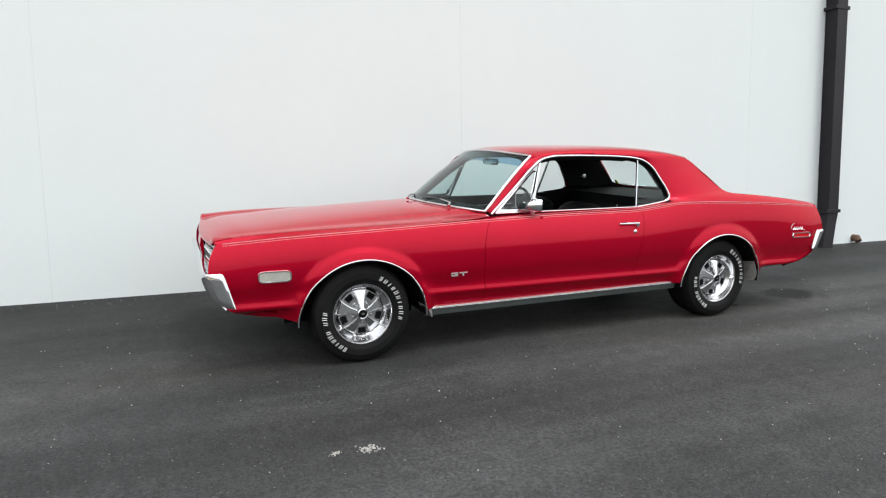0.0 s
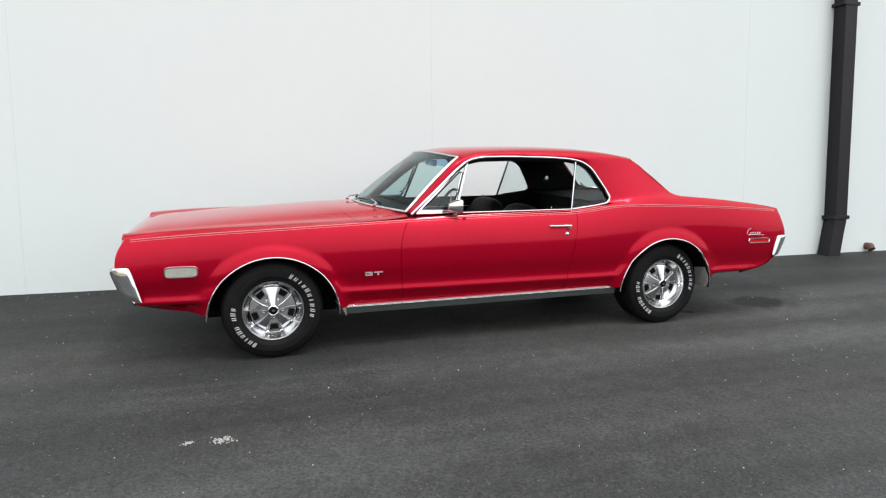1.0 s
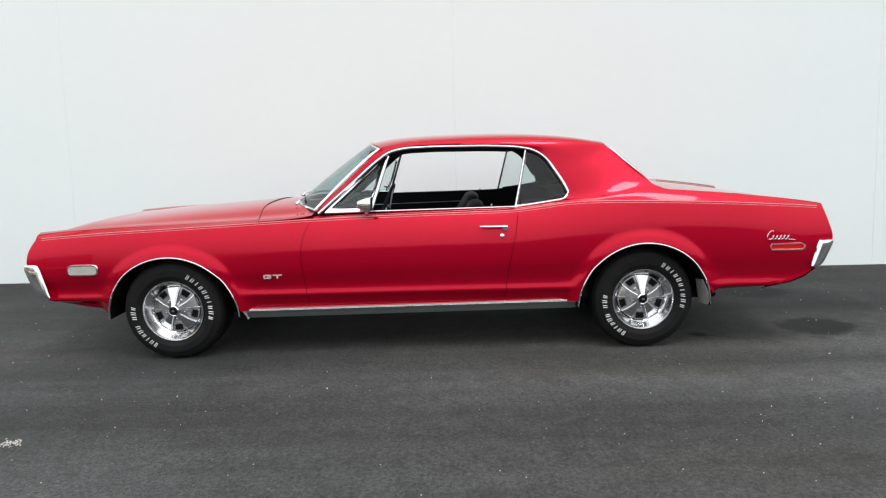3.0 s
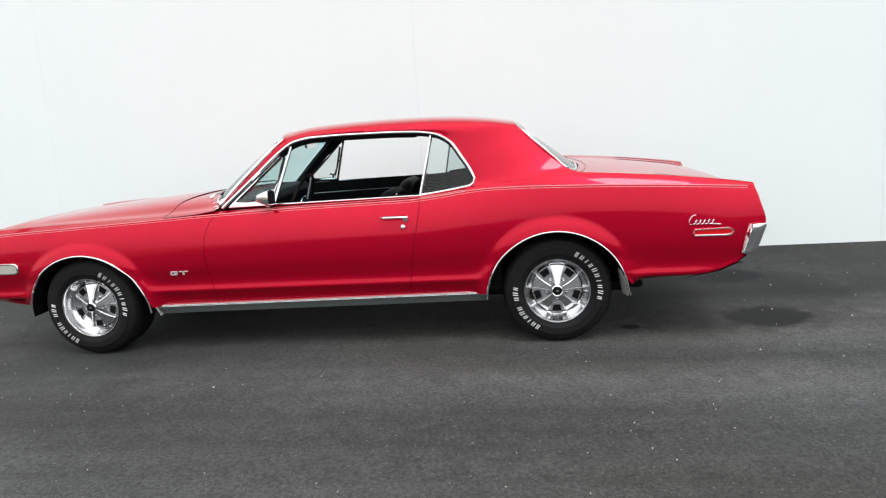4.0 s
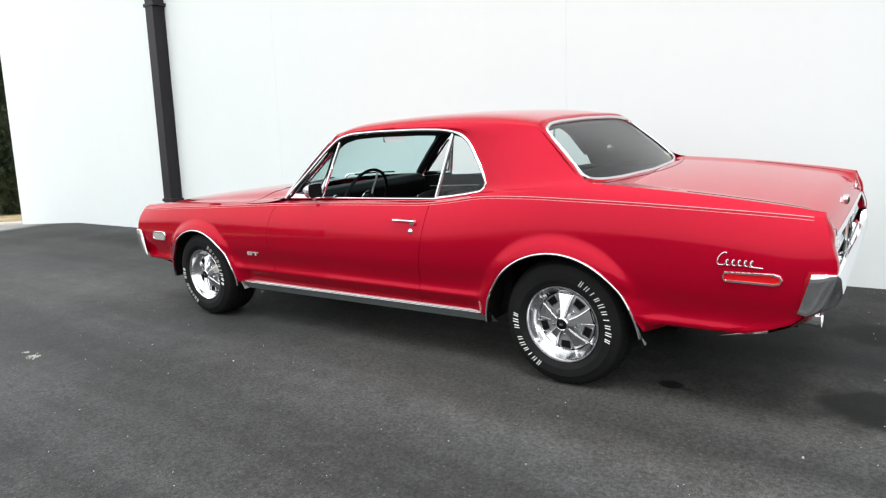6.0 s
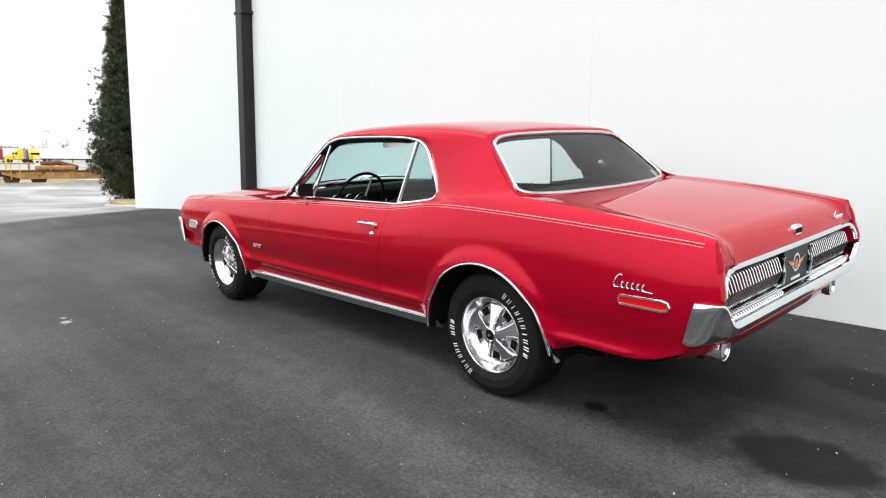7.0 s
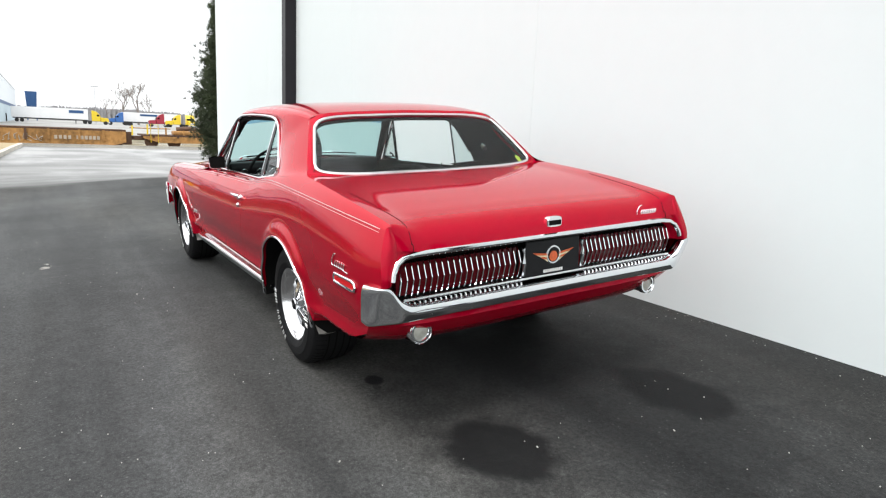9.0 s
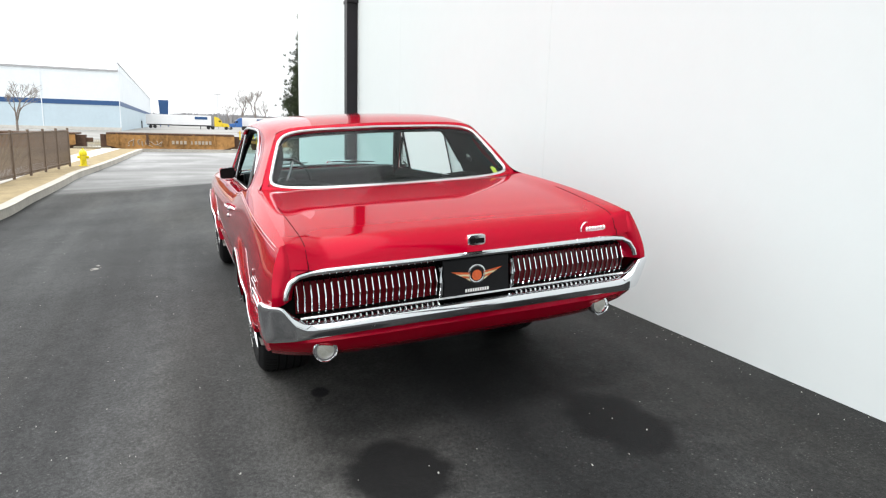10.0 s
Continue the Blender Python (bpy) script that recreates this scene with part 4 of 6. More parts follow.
half = [[(2.43, 0.60, 0.560), (2.492, 0.60, 0.553), (2.506, 0.60, 0.532), (2.492, 0.60, 0.500), (2.43, 0.60, 0.476)],
        [(2.43, 0.69, 0.564), (2.492, 0.69, 0.556), (2.506, 0.69, 0.534), (2.492, 0.69, 0.500), (2.43, 0.69, 0.476)],
        [(2.44, 0.735, 0.590), (2.496, 0.735, 0.584), (2.508, 0.735, 0.556), (2.488, 0.735, 0.498), (2.42, 0.735, 0.474)],
        [(2.46, 0.772, 0.640), (2.502, 0.775, 0.636), (2.504, 0.776, 0.612), (2.468, 0.768, 0.494), (2.40, 0.765, 0.472)],
        [(2.46, 0.805, 0.646), (2.496, 0.820, 0.642), (2.492, 0.824, 0.620), (2.442, 0.816, 0.490), (2.38, 0.80, 0.470)],
        [(2.44, 0.824, 0.647), (2.468, 0.839, 0.643), (2.462, 0.844, 0.622), (2.416, 0.836, 0.488), (2.38, 0.82, 0.472)],
        [(2.402, 0.830, 0.645), (2.418, 0.846, 0.641), (2.412, 0.852, 0.620), (2.378, 0.842, 0.494), (2.368, 0.826, 0.486)]]
sec = [[(x, -y, z) for x, y, z in k] for k in half[::-1]] + half
sec = rounded_run(sec)
part("rear_bumper", loft(full(sec)), CHROME, car, "chrome rear bumper with raised ends", angle=60)
rows = []
mid = ((2.43, 0.51), (2.458, 0.468), (2.435, 0.425), (2.385, 0.384), (2.25, 0.350))
out = ((2.42, 0.51), (2.392, 0.468), (2.345, 0.424), (2.27, 0.388), (2.10, 0.352))
for i in range(41):
    u = -1 + 2 * i / 40
    k = abs(u) ** 6
    rows.append([(a[0] + (b[0] - a[0]) * k, u * (0.832 - 0.012 * q), a[1] + (b[1] - a[1]) * k) for q, (a, b) in enumerate(zip(mid, out))])
part("rear_valance", grid(rows), RED, car, "red rear valance")

# front end: grille with upright bars, chrome edge, bumper, valance
part("grille_recess", grid([[(hood_front(y) + 0.03, y, 0.735 - 0.01 * abs(y)), (hood_front(y) + 0.09, y, 0.67), (hood_front(y) + 0.06, y, 0.58)] for y in [-0.70 + 1.4 * i / 14 for i in range(15)]]), DARK, car)
for s in (-1, 1):
    gr = part("grille_frame", tube([(hood_front(y) + 0.012, s * y, z) for y, z in ((0.14, 0.72), (0.4, 0.722), (0.66, 0.728), (0.70, 0.715), (0.70, 0.62), (0.66, 0.60), (0.4, 0.595), (0.14, 0.59))], 0.012, 8, True), CHROME, car, "chrome grille frame")
    for k in range(26):
        y = 0.16 + 0.53 * k / 25
        part("grille_bar", tube([(hood_front(y) + 0.02, s * y, 0.60), (hood_front(y) + 0.012, s * y, 0.66), (hood_front(y) + 0.02, s * y, 0.72)], 0.005, 6), TRIM, gr)
part("nose_centre", loft([[(-2.26, y, 0.60), (-2.272, y, 0.67), (-2.262, y, 0.728), (-2.22, y, 0.738), (-2.18, y, 0.60)] for y in (-0.115, -0.05, 0.05, 0.115)]), RED, car, bevel=0.006)
half = [[(-2.23, 0.0, 0.60), (-2.292, 0.0, 0.60), (-2.298, 0.0, 0.56), (-2.27, 0.0, 0.49), (-2.20, 0.0, 0.47)],
        [(-2.23, 0.35, 0.60), (-2.292, 0.35, 0.60), (-2.298, 0.35, 0.56), (-2.27, 0.35, 0.49), (-2.20, 0.35, 0.47)],
        [(-2.23, 0.62, 0.60), (-2.295, 0.62, 0.60), (-2.30, 0.62, 0.56), (-2.27, 0.62, 0.47), (-2.21, 0.62, 0.44)],
        [(-2.22, 0.74, 0.602), (-2.295, 0.75, 0.602), (-2.297, 0.752, 0.57), (-2.255, 0.75, 0.45), (-2.20, 0.74, 0.41)],
        [(-2.20, 0.785, 0.605), (-2.270, 0.788, 0.604), (-2.268, 0.792, 0.57), (-2.22, 0.80, 0.44), (-2.15, 0.79, 0.392)],
        [(-2.185, 0.788, 0.600), (-2.205, 0.795, 0.597), (-2.190, 0.802, 0.56), (-2.150, 0.806, 0.43), (-2.125, 0.80, 0.392)]]
sec = [[(x, -y, z) for x, y, z in k] for k in half[:0:-1]] + half
sec = rounded_run(sec)
part("front_bumper", loft(full(sec)), CHROME, car, "chrome front bumper with wrapped ends", angle=60)
part("front_valance", grid([[(-2.22 + 0.10 * (y / 0.74) ** 4, y, 0.50), (-2.23 + 0.12 * (y / 0.74) ** 4, y, 0.42), (-2.12 + 0.10 * (y / 0.74) ** 4, y, 0.365), (-1.9, y, 0.345)] for y in [-0.735 + 1.47 * i / 16 for i in range(17)]]), RED, car)
for s in (-1, 1):
    part("bumper_bracket", tube([(-2.20, s * 0.70, 0.415), (-2.165, s * 0.73, 0.385)], [0.012, 0.02], 10), TRIM, car)

# underbody, sump and axle
part("floor_pan", box(-1.0, 1.9, -0.66, 0.66, 0.27, 0.31), DARK, car, smooth=False, bevel=0.02)
part("rear_axle", tube([(AXR, -0.7, HUBZ), (AXR, 0.7, HUBZ)], 0.04, 10), DARK, car)
part("front_crossmember", box(-1.55, -1.2, -0.5, 0.5, 0.22, 0.30), DARK, car, smooth=False, bevel=0.03)
part("engine_bay", box(-2.1, -0.9, -0.44, 0.44, 0.32, 0.36), DARK, car, smooth=False)
part("exhaust_pipe", tube([(-0.9, -0.25, 0.21), (1.0, -0.25, 0.21), (1.6, -0.45, 0.30), (2.35, -0.62, 0.40)], 0.03, 8), DARK, car)

# cabin
part("cabin_floor", box(-0.9, 1.2, -0.66, 0.66, 0.29, 0.33), BLACK, car, smooth=False)
part("firewall", box(-0.95, -0.88, -0.68, 0.68, 0.30, 0.78), BLACK, car, smooth=False)
part("parcel_shelf", grid([[(x, y, z) for y in (-0.66, -0.3, 0.0, 0.3, 0.66)] for x, z in ((1.0, 0.90), (1.2, 0.905), (1.50, 0.922), (1.60, 0.92))]), BLACK, car, "black parcel shelf")
part("trunk_wall", box(1.05, 1.10, -0.68, 0.68, 0.3, 0.90), BLACK, car, smooth=False)
sec = []
for y in [-0.60 + 1.20 * i / 10 for i in range(11)]:
    sec.append([(screen_base(y).x + 0.03, y, 0.862), (max(-0.56, screen_base(y).x + 0.06), y, 0.884), (-0.43, y, 0.882), (-0.395, y, 0.84), (-0.42, y, 0.72), (-0.52, y, 0.66), (-0.70, y, 0.66)])
dash = part("dashboard", loft(sec), BLACK, car, "padded black dashboard", bevel=0.01)
for y in (-0.50, -0.38, -0.26):
    part("gauge", lathe([(0.0, 0.0), (0.042, 0.002), (0.048, 0.010), (0.052, 0.0)], 20, "x", (-0.400, y, 0.79)), TRIM, dash)
for s in (-1, 1):
    part("door_card", grid([[(x, s * (win_y(max(z, 0.86)) - 0.014 - 0.02 * (z < 0.7)), z) for z in (0.33, 0.55, 0.70, 0.72, 0.84, min(shoulder_z(x) + 0.014, 0.9) + 0.006)] for x in [-0.6 + 1.65 * i / 20 for i in range(21)]]), BLACK, car, "black vinyl door card")
    part("armrest", tube([(-0.15, s * 0.60, 0.66), (0.05, s * 0.585, 0.67), (0.45, s * 0.585, 0.68)], 0.03, 8), BLACK, car)
    part("card_strip", tube([(-0.4, s * 0.655, 0.775), (0.5, s * 0.655, 0.79)], 0.003, 6), WGREY, car)
    # inner sail lining with its round lamp
    rows = []
    for i in range(9):
        t = i / 8
        a = DLO_TOP(0.55 + 0.30 * t)
        b = Vector((1.20 + 0.29 * t, 0, 1.20 - 0.25 * t))
        rows.append([(a.x + (b.x - a.x) * q, s * (win_y(a.z) - 0.042 + 0.012 * q), a.z + (b.z - a.z) * q) for q in (0, 0.33, 0.66, 1)])
    lining = part("sail_lining", grid(rows), BLACK, car)
    part("quarter_lining", grid([[(x, s * (foot_y(x) - 0.030), 0.78), (x, s * (foot_y(x) - 0.038), foot_z(x) - 0.012), (x, s * (0.66 - 0.05 * (1 - fin(x))), foot_z(x) + 0.022)] for x in [0.70 + 0.80 * i / 16 for i in range(17)]]), BLACK, car)
    part("courtesy_lamp", lathe([(0.0, 0.02), (0.018, 0.018), (0.022, 0.010), (0.030, 0.006), (0.033, 0.0)], 20, "y"), TRIM, lining, "round courtesy lamp").matrix_basis = pose(1.12, s * 0.602, 1.03) @ Matrix.Diagonal((1, -s, 1, 1))
    part("sun_visor", extruded([(-0.20, s * 0.50, 1.212), (-0.05, s * 0.50, 1.200), (-0.05, s * 0.12, 1.222), (-0.22, s * 0.12, 1.235)], (0, 0, 0.012)), BLACK, car, smooth=False, bevel=0.004)
part("headliner", grid([[(x, y, roof_mid(x) - 0.035 - 0.03 * (y / 0.56) ** 2 - (0.02 if abs(y) > 0.5 else 0)) for y in (-0.575, -0.5, -0.25, 0, 0.25, 0.5, 0.575)] for x in (-0.22, 0.0, 0.3, 0.6, 0.9, 1.15)]), BLACK, car)
part("rear_view_mirror", loft([[(x, 0.115 * math.copysign(abs(math.cos(a)) ** 0.4, math.cos(a)) * k, 1.178 + 0.024 * math.copysign(abs(math.sin(a)) ** 0.4, math.sin(a)) * k) for a in [2 * math.pi * i / 16 for i in range(16)]] for x, k in ((-0.19, 0.7), (-0.175, 1.0), (-0.16, 1.0))]), TRIM, car, "slim bright rear view mirror")
part("mirror_arm", tube([(-0.21, 0, 1.235), (-0.185, 0, 1.18)], 0.007, 6), TRIM, car)


def seat(y0, y1, x0, name, zb=0.50, back=0.83, rake=0.14):
    sec = []
    n = 8
    for i in range(n + 1):
        y = y0 + (y1 - y0) * i / n
        e = 0.025 * (2 * i / n - 1) ** 4
        sec.append([(x0, y, 0.40), (x0 - 0.01, y, zb - 0.03 - e), (x0 + 0.04, y, zb - e), (x0 + 0.42, y, zb - 0.03 - e), (x0 + 0.44, y, 0.36)])
    base = part(name, loft(sec), BLACK, car, "black pleated vinyl seat", bevel=0.015)
    sec = []
    for i in range(n + 1):
        y = y0 + (y1 - y0) * i / n
        u = abs(2 * i / n - 1)
        e = 0.05 * u ** 4
        sec.append([(x0 + 0.38, y, 0.42), (x0 + 0.36 + 0.02 * u ** 2, y, zb), (x0 + 0.42 + rake * 0.7 + 0.02 * u ** 2, y, back - 0.10), (x0 + 0.44 + rake, y, back - 0.012 - e), (x0 + 0.49 + rake, y, back - e), (x0 + 0.53 + rake, y, back - 0.02 - e), (x0 + 0.50, y, 0.42)])
    part("seat_back", loft(sec), BLACK, base, bevel=0.012)
    return base


for s in (-1, 1):
    st = seat(s * 0.10, s * 0.60, -0.18, "front_seat", 0.53, 0.885)
seat(-0.58, 0.58, 0.58, "rear_seat", 0.52, 0.88, 0.05)
# steering wheel: slim rim, three bright spokes
C = Vector((-0.165, -0.34, 0.815))
tilt = Matrix.Translation(C) @ Euler((0, radians(-68), 0)).to_matrix().to_4x4()
rim = [tilt @ Vector((0.195 * math.cos(a), 0.195 * math.sin(a), 0)) for a in [2 * math.pi * i / 40 for i in range(40)]]
sw = part("steering_wheel", tube(rim, 0.010, 8, True), BLACK, car, "slim black steering wheel with bright spokes")
for a in (20, 160, 270):
    part("wheel_spoke", tube([tilt @ Vector((0.03 * math.cos(radians(a)), 0.03 * math.sin(radians(a)), -0.03)), tilt @ Vector((0.188 * math.cos(radians(a)), 0.188 * math.sin(radians(a)), 0))], 0.007, 6, False, 0.4), WGREY, sw)
part("horn_ring", tube([tilt @ Vector((0.055 * math.cos(a), 0.055 * math.sin(a), -0.01)) for a in [2 * math.pi * i / 30 for i in range(30)]], 0.004, 6, True), TRIM, sw)
part("horn_pad", lathe([(0.0, 0.0), (0.035, -0.005), (0.045, -0.03), (0.03, -0.06)], 20, "z"), BLACK, sw).matrix_basis = tilt
part("steering_column", tube([tilt @ Vector((0, 0, -0.05)), tilt @ Vector((0, 0, -0.30))], 0.03, 10), BLACK, sw)
# wipers
for y0, y1 in ((-0.45, -0.05), (0.12, 0.50)):
    a, b = screen_base(y0), screen_base(y1)
    arm = part("wiper", tube([a + Vector((-0.05, 0, 0.010)), a + Vector((-0.03, 0.02, 0.03)), (a + b) / 2 + Vector((0.02, 0, 0.035))], [0.012, 0.006, 0.004], 6), TRIM, car, "bright wiper arm")
    part("wiper_blade", tube([a.lerp(b, 0.1) + Vector((0.01, 0, 0.024)), a.lerp(b, 0.5) + Vector((0.022, 0, 0.03)), b + Vector((0.01, 0, 0.024))], 0.005, 5), DARK, arm)
# sticker inside the rear window
q = [back_pane(x, z, 0.016) for x, z in ((0.82, 0.08), (0.86, 0.075), (0.868, 0.16), (0.85, 0.20), (0.825, 0.18))]
part("window_sticker", extruded(q, (-0.002, 0, -0.002)), GREEN, car, "yellow green sticker", smooth=False)
# grand touring badge
for s in (-1, 1):
    bm = bmesh.new()
    y = side_y(-0.78, 0.50) + 0.002
    box(-0.845, -0.80, s * y, s * (y + 0.006), 0.507, 0.513, bm)
    box(-0.845, -0.838, s * y, s * (y + 0.006), 0.490, 0.513, bm)
    box(-0.845, -0.80, s * y, s * (y + 0.006), 0.490, 0.496, bm)
    box(-0.808, -0.80, s * y, s * (y + 0.006), 0.490, 0.502, bm)
    box(-0.822, -0.80, s * y, s * (y + 0.006), 0.499, 0.504, bm)
    box(-0.79, -0.735, s * y, s * (y + 0.006), 0.507, 0.513, bm)
    box(-0.768, -0.759, s * y, s * (y + 0.006), 0.490, 0.513, bm)
    part("fender_badge", bm, BADGE, car, "chrome GT badge", smooth=False)

# blue shade band along the top of the windscreen
rows = []
for u in (0.80, 0.86, 0.92, 0.985):
    rows.append([screen_base(0.64 * j / 14).lerp(screen_top(0.54 * j / 14), u) + Vector((0.006, 0, 0.012 * math.sin(math.pi * u) - 0.004)) for j in range(-14, 15)])
bd = part("shade_band", grid(rows), BANDG, car, "blue tinted shade band")
bd.visible_shadow = False

# shut lines of the boot lid
for s in (-1, 1):
    part("lid_gap", tube([(x, s * y, deck_z(x, y) + 0.0005) for x, y in [(1.95 + (2.462 - 1.95) * i / 30, 0.690 - 0.02 * (i / 30)) for i in range(31)]], 0.0013, 5), DARK, car)
part("lid_gap", tube([(back_base(y).x + 0.045, y, deck_z(back_base(y).x + 0.045, y) + 0.0005) for y in [-0.66 + 1.32 * i / 30 for i in range(31)]], 0.0013, 5), DARK, car)
for s in (-1, 1):
    part("lid_gap", tube([(2.4625, s * 0.670, deck_z(2.46, 0.670)), (2.470, s * 0.670, 0.775), (2.474, s * 0.670, 0.752)], 0.0015, 5), DARK, car)

# ---- ground, wall and what lies beyond ----
def ground_material():
    m = bpy.data.materials.new("asphalt_and_yard")
    m.use_nodes = True
    n, l = m.node_tree.nodes, m.node_tree.links
    b = n["Principled BSDF"]
    tc = n.new("ShaderNodeTexCoord")
    sep = n.new("ShaderNodeSeparateXYZ")
    l.new(tc.outputs["Object"], sep.inputs[0])

    def noise(scale, detail=5, stretch=(1, 1, 1)):
        mp, t = n.new("ShaderNodeMapping"), n.new("ShaderNodeTexNoise")
        mp.inputs["Scale"].default_value = stretch
        t.inputs["Scale"].default_value, t.inputs["Detail"].default_value = scale, detail
        l.new(tc.outputs["Object"], mp.inputs["Vector"])
        l.new(mp.outputs[0], t.inputs["Vector"])
        return t.outputs["Fac"]

    def ramp(src, a, b_, lo, hi, kind="LINEAR"):
        r = n.new("ShaderNodeMapRange")
        r.interpolation_type = kind
        r.inputs["From Min"].default_value, r.inputs["From Max"].default_value, r.inputs["To Min"].default_value, r.inputs["To Max"].default_value = a, b_, lo, hi
        l.new(src, r.inputs["Value"])
        return r.outputs[0]

    def op(kind, a, c):
        t = n.new("ShaderNodeMath")
        t.operation = kind
        for k, v in enumerate((a, c)):
            if isinstance(v, (int, float)):
                t.inputs[k].default_value = v
            else:
                l.new(v, t.inputs[k])
        return t.outputs[0]

    def mix(fac, a, c, blend="MIX"):
        t = n.new("ShaderNodeMix")
        t.data_type, t.blend_type = "RGBA", blend
        if isinstance(fac, float):
            t.inputs["Factor"].default_value = fac
        else:
            l.new(fac, t.inputs["Factor"])
        for key, v in (("A", a), ("B", c)):
            if isinstance(v, tuple):
                t.inputs[key].default_value = (*v, 1)
            else:
                l.new(v, t.inputs[key])
        return t.outputs["Result"]
    # asphalt: long dusty streaks, fine grain, pale chips
    tone = op("MULTIPLY", ramp(noise(1.5, 9, (0.12, 1.0, 1)), 0.36, 0.68, 0.76, 1.70), ramp(noise(0.5), 0.3, 0.7, 0.85, 1.2))
    tone = op("MULTIPLY", tone, ramp(noise(230, 2), 0.35, 0.70, 0.62, 1.42))
    tone = op("MULTIPLY", tone, ramp(noise(60, 4), 0.3, 0.7, 0.66, 1.40))
    tone = op("MULTIPLY", tone, ramp(noise(9, 7), 0.3, 0.7, 0.86, 1.15))
    tone = op("MULTIPLY", tone, ramp(noise(2.6, 5, (0.025, 1.0, 1)), 0.35, 0.68, 0.88, 1.20))
    # dusty driven lane, darker strip by the wall; shade under the car painted in
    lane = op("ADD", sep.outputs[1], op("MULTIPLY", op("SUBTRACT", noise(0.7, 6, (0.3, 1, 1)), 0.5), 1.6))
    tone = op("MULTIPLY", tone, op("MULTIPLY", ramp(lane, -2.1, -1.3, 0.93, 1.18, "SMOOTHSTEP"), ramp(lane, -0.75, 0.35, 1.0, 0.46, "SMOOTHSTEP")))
    dust = mix(ramp(noise(0.9, 6, (0.15, 1.0, 1)), 0.45, 0.7, 0.0, 1.0), (0.0350, 0.0360, 0.0362), (0.0385, 0.0372, 0.0340))
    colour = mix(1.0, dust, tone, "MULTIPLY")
    vor = n.new("ShaderNodeTexVoronoi")
    vor.inputs["Scale"].default_value = 75
    l.new(tc.outputs["Object"], vor.inputs["Vector"])
    chip = op("MULTIPLY", ramp(vor.outputs["Distance"], 0.10, 0.20, 1.0, 0.0), ramp(noise(6, 5), 0.45, 0.68, 0.0, 0.8))
    colour = mix(chip, colour, (0.17, 0.17, 0.165))
    # a few larger pale stones worn flush with the surface
    big = n.new("ShaderNodeTexVoronoi")
    big.inputs["Scale"].default_value = 42
    l.new(tc.outputs["Object"], big.inputs["Vector"])
    pick = n.new("ShaderNodeSeparateColor")
    l.new(big.outputs["Color"], pick.inputs[0])
    stone = op("MULTIPLY", ramp(big.outputs["Distance"], 0.13, 0.24, 1.0, 0.0), ramp(pick.outputs[0], 0.80, 0.92, 0.0, 0.75))
    stone = op("MULTIPLY", stone, ramp(noise(1.3, 4), 0.38, 0.62, 0.25, 1.0))
    colour = mix(stone, colour, (0.15, 0.15, 0.145))
    # damp patches left by drips, and one broad darker ellipse round the tail
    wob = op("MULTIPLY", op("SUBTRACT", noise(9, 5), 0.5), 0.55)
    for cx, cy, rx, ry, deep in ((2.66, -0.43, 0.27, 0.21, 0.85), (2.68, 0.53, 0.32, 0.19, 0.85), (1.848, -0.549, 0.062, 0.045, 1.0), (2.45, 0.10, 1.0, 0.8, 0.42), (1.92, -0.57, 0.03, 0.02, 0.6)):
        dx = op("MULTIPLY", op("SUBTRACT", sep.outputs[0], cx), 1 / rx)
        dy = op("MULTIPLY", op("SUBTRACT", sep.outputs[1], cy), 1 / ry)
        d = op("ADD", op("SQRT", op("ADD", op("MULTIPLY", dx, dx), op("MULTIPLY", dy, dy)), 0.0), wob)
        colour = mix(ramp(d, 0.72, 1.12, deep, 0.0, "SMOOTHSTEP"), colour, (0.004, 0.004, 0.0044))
    # pale worn concrete past the building's end, streaked with damp
    edge = op("ADD", sep.outputs[0], op("MULTIPLY", op("SUBTRACT", noise(0.5, 7, (1.0, 0.35, 1)), 0.5), 9.0))
    streak = ramp(noise(0.6, 10, (0.8, 0.35, 1)), 0.34, 0.66, 0.0, 1.0)
    slab = mix(streak, (0.15, 0.15, 0.148), (0.34, 0.34, 0.335))
    slab = mix(ramp(noise(0.5, 9, (0.35, 1.0, 1)), 0.50, 0.72, 0.0, 0.6), slab, (0.52, 0.52, 0.52))
    colour = mix(ramp(edge, -8.9, -12.0, 0.0, 1.0, "SMOOTHSTEP"), colour, slab)
    # grass strip and rail bed, then the truck yard
    turf = mix(ramp(noise(0.8, 8), 0.35, 0.65, 0.0, 1.0), (0.10, 0.085, 0.05), (0.24, 0.20, 0.12))
    snow = ramp(noise(0.45, 6, (2.0, 0.35, 1)), 0.60, 0.64, 0.0, 1.0)
    turf = mix(snow, turf, (0.75, 0.75, 0.76))
    colour = mix(ramp(sep.outputs[0], -29.6, -29.7, 0.0, 1.0), colour, turf)
    colour = mix(ramp(sep.outputs[0], -58, -62, 0.0, 1.0), colour, mix(ramp(noise(0.05, 6), 0.4, 0.6, 0.0, 1.0), (0.22, 0.215, 0.20), (0.34, 0.335, 0.32)))
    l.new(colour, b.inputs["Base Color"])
    l.new(ramp(streak, 0, 1, 0.62, 0.8), b.inputs["Roughness"])
    b.inputs["Specular IOR Level"].default_value = 0.20
    bp, bn = n.new("ShaderNodeBump"), noise(190, 3)
    bp.inputs["Strength"].default_value, bp.inputs["Distance"].default_value = 0.40, 0.006
    l.new(bn, bp.inputs["Height"])
    l.new(bp.outputs["Normal"], b.inputs["Normal"])
    return m


SLOPE = math.tan(radians(FALL))


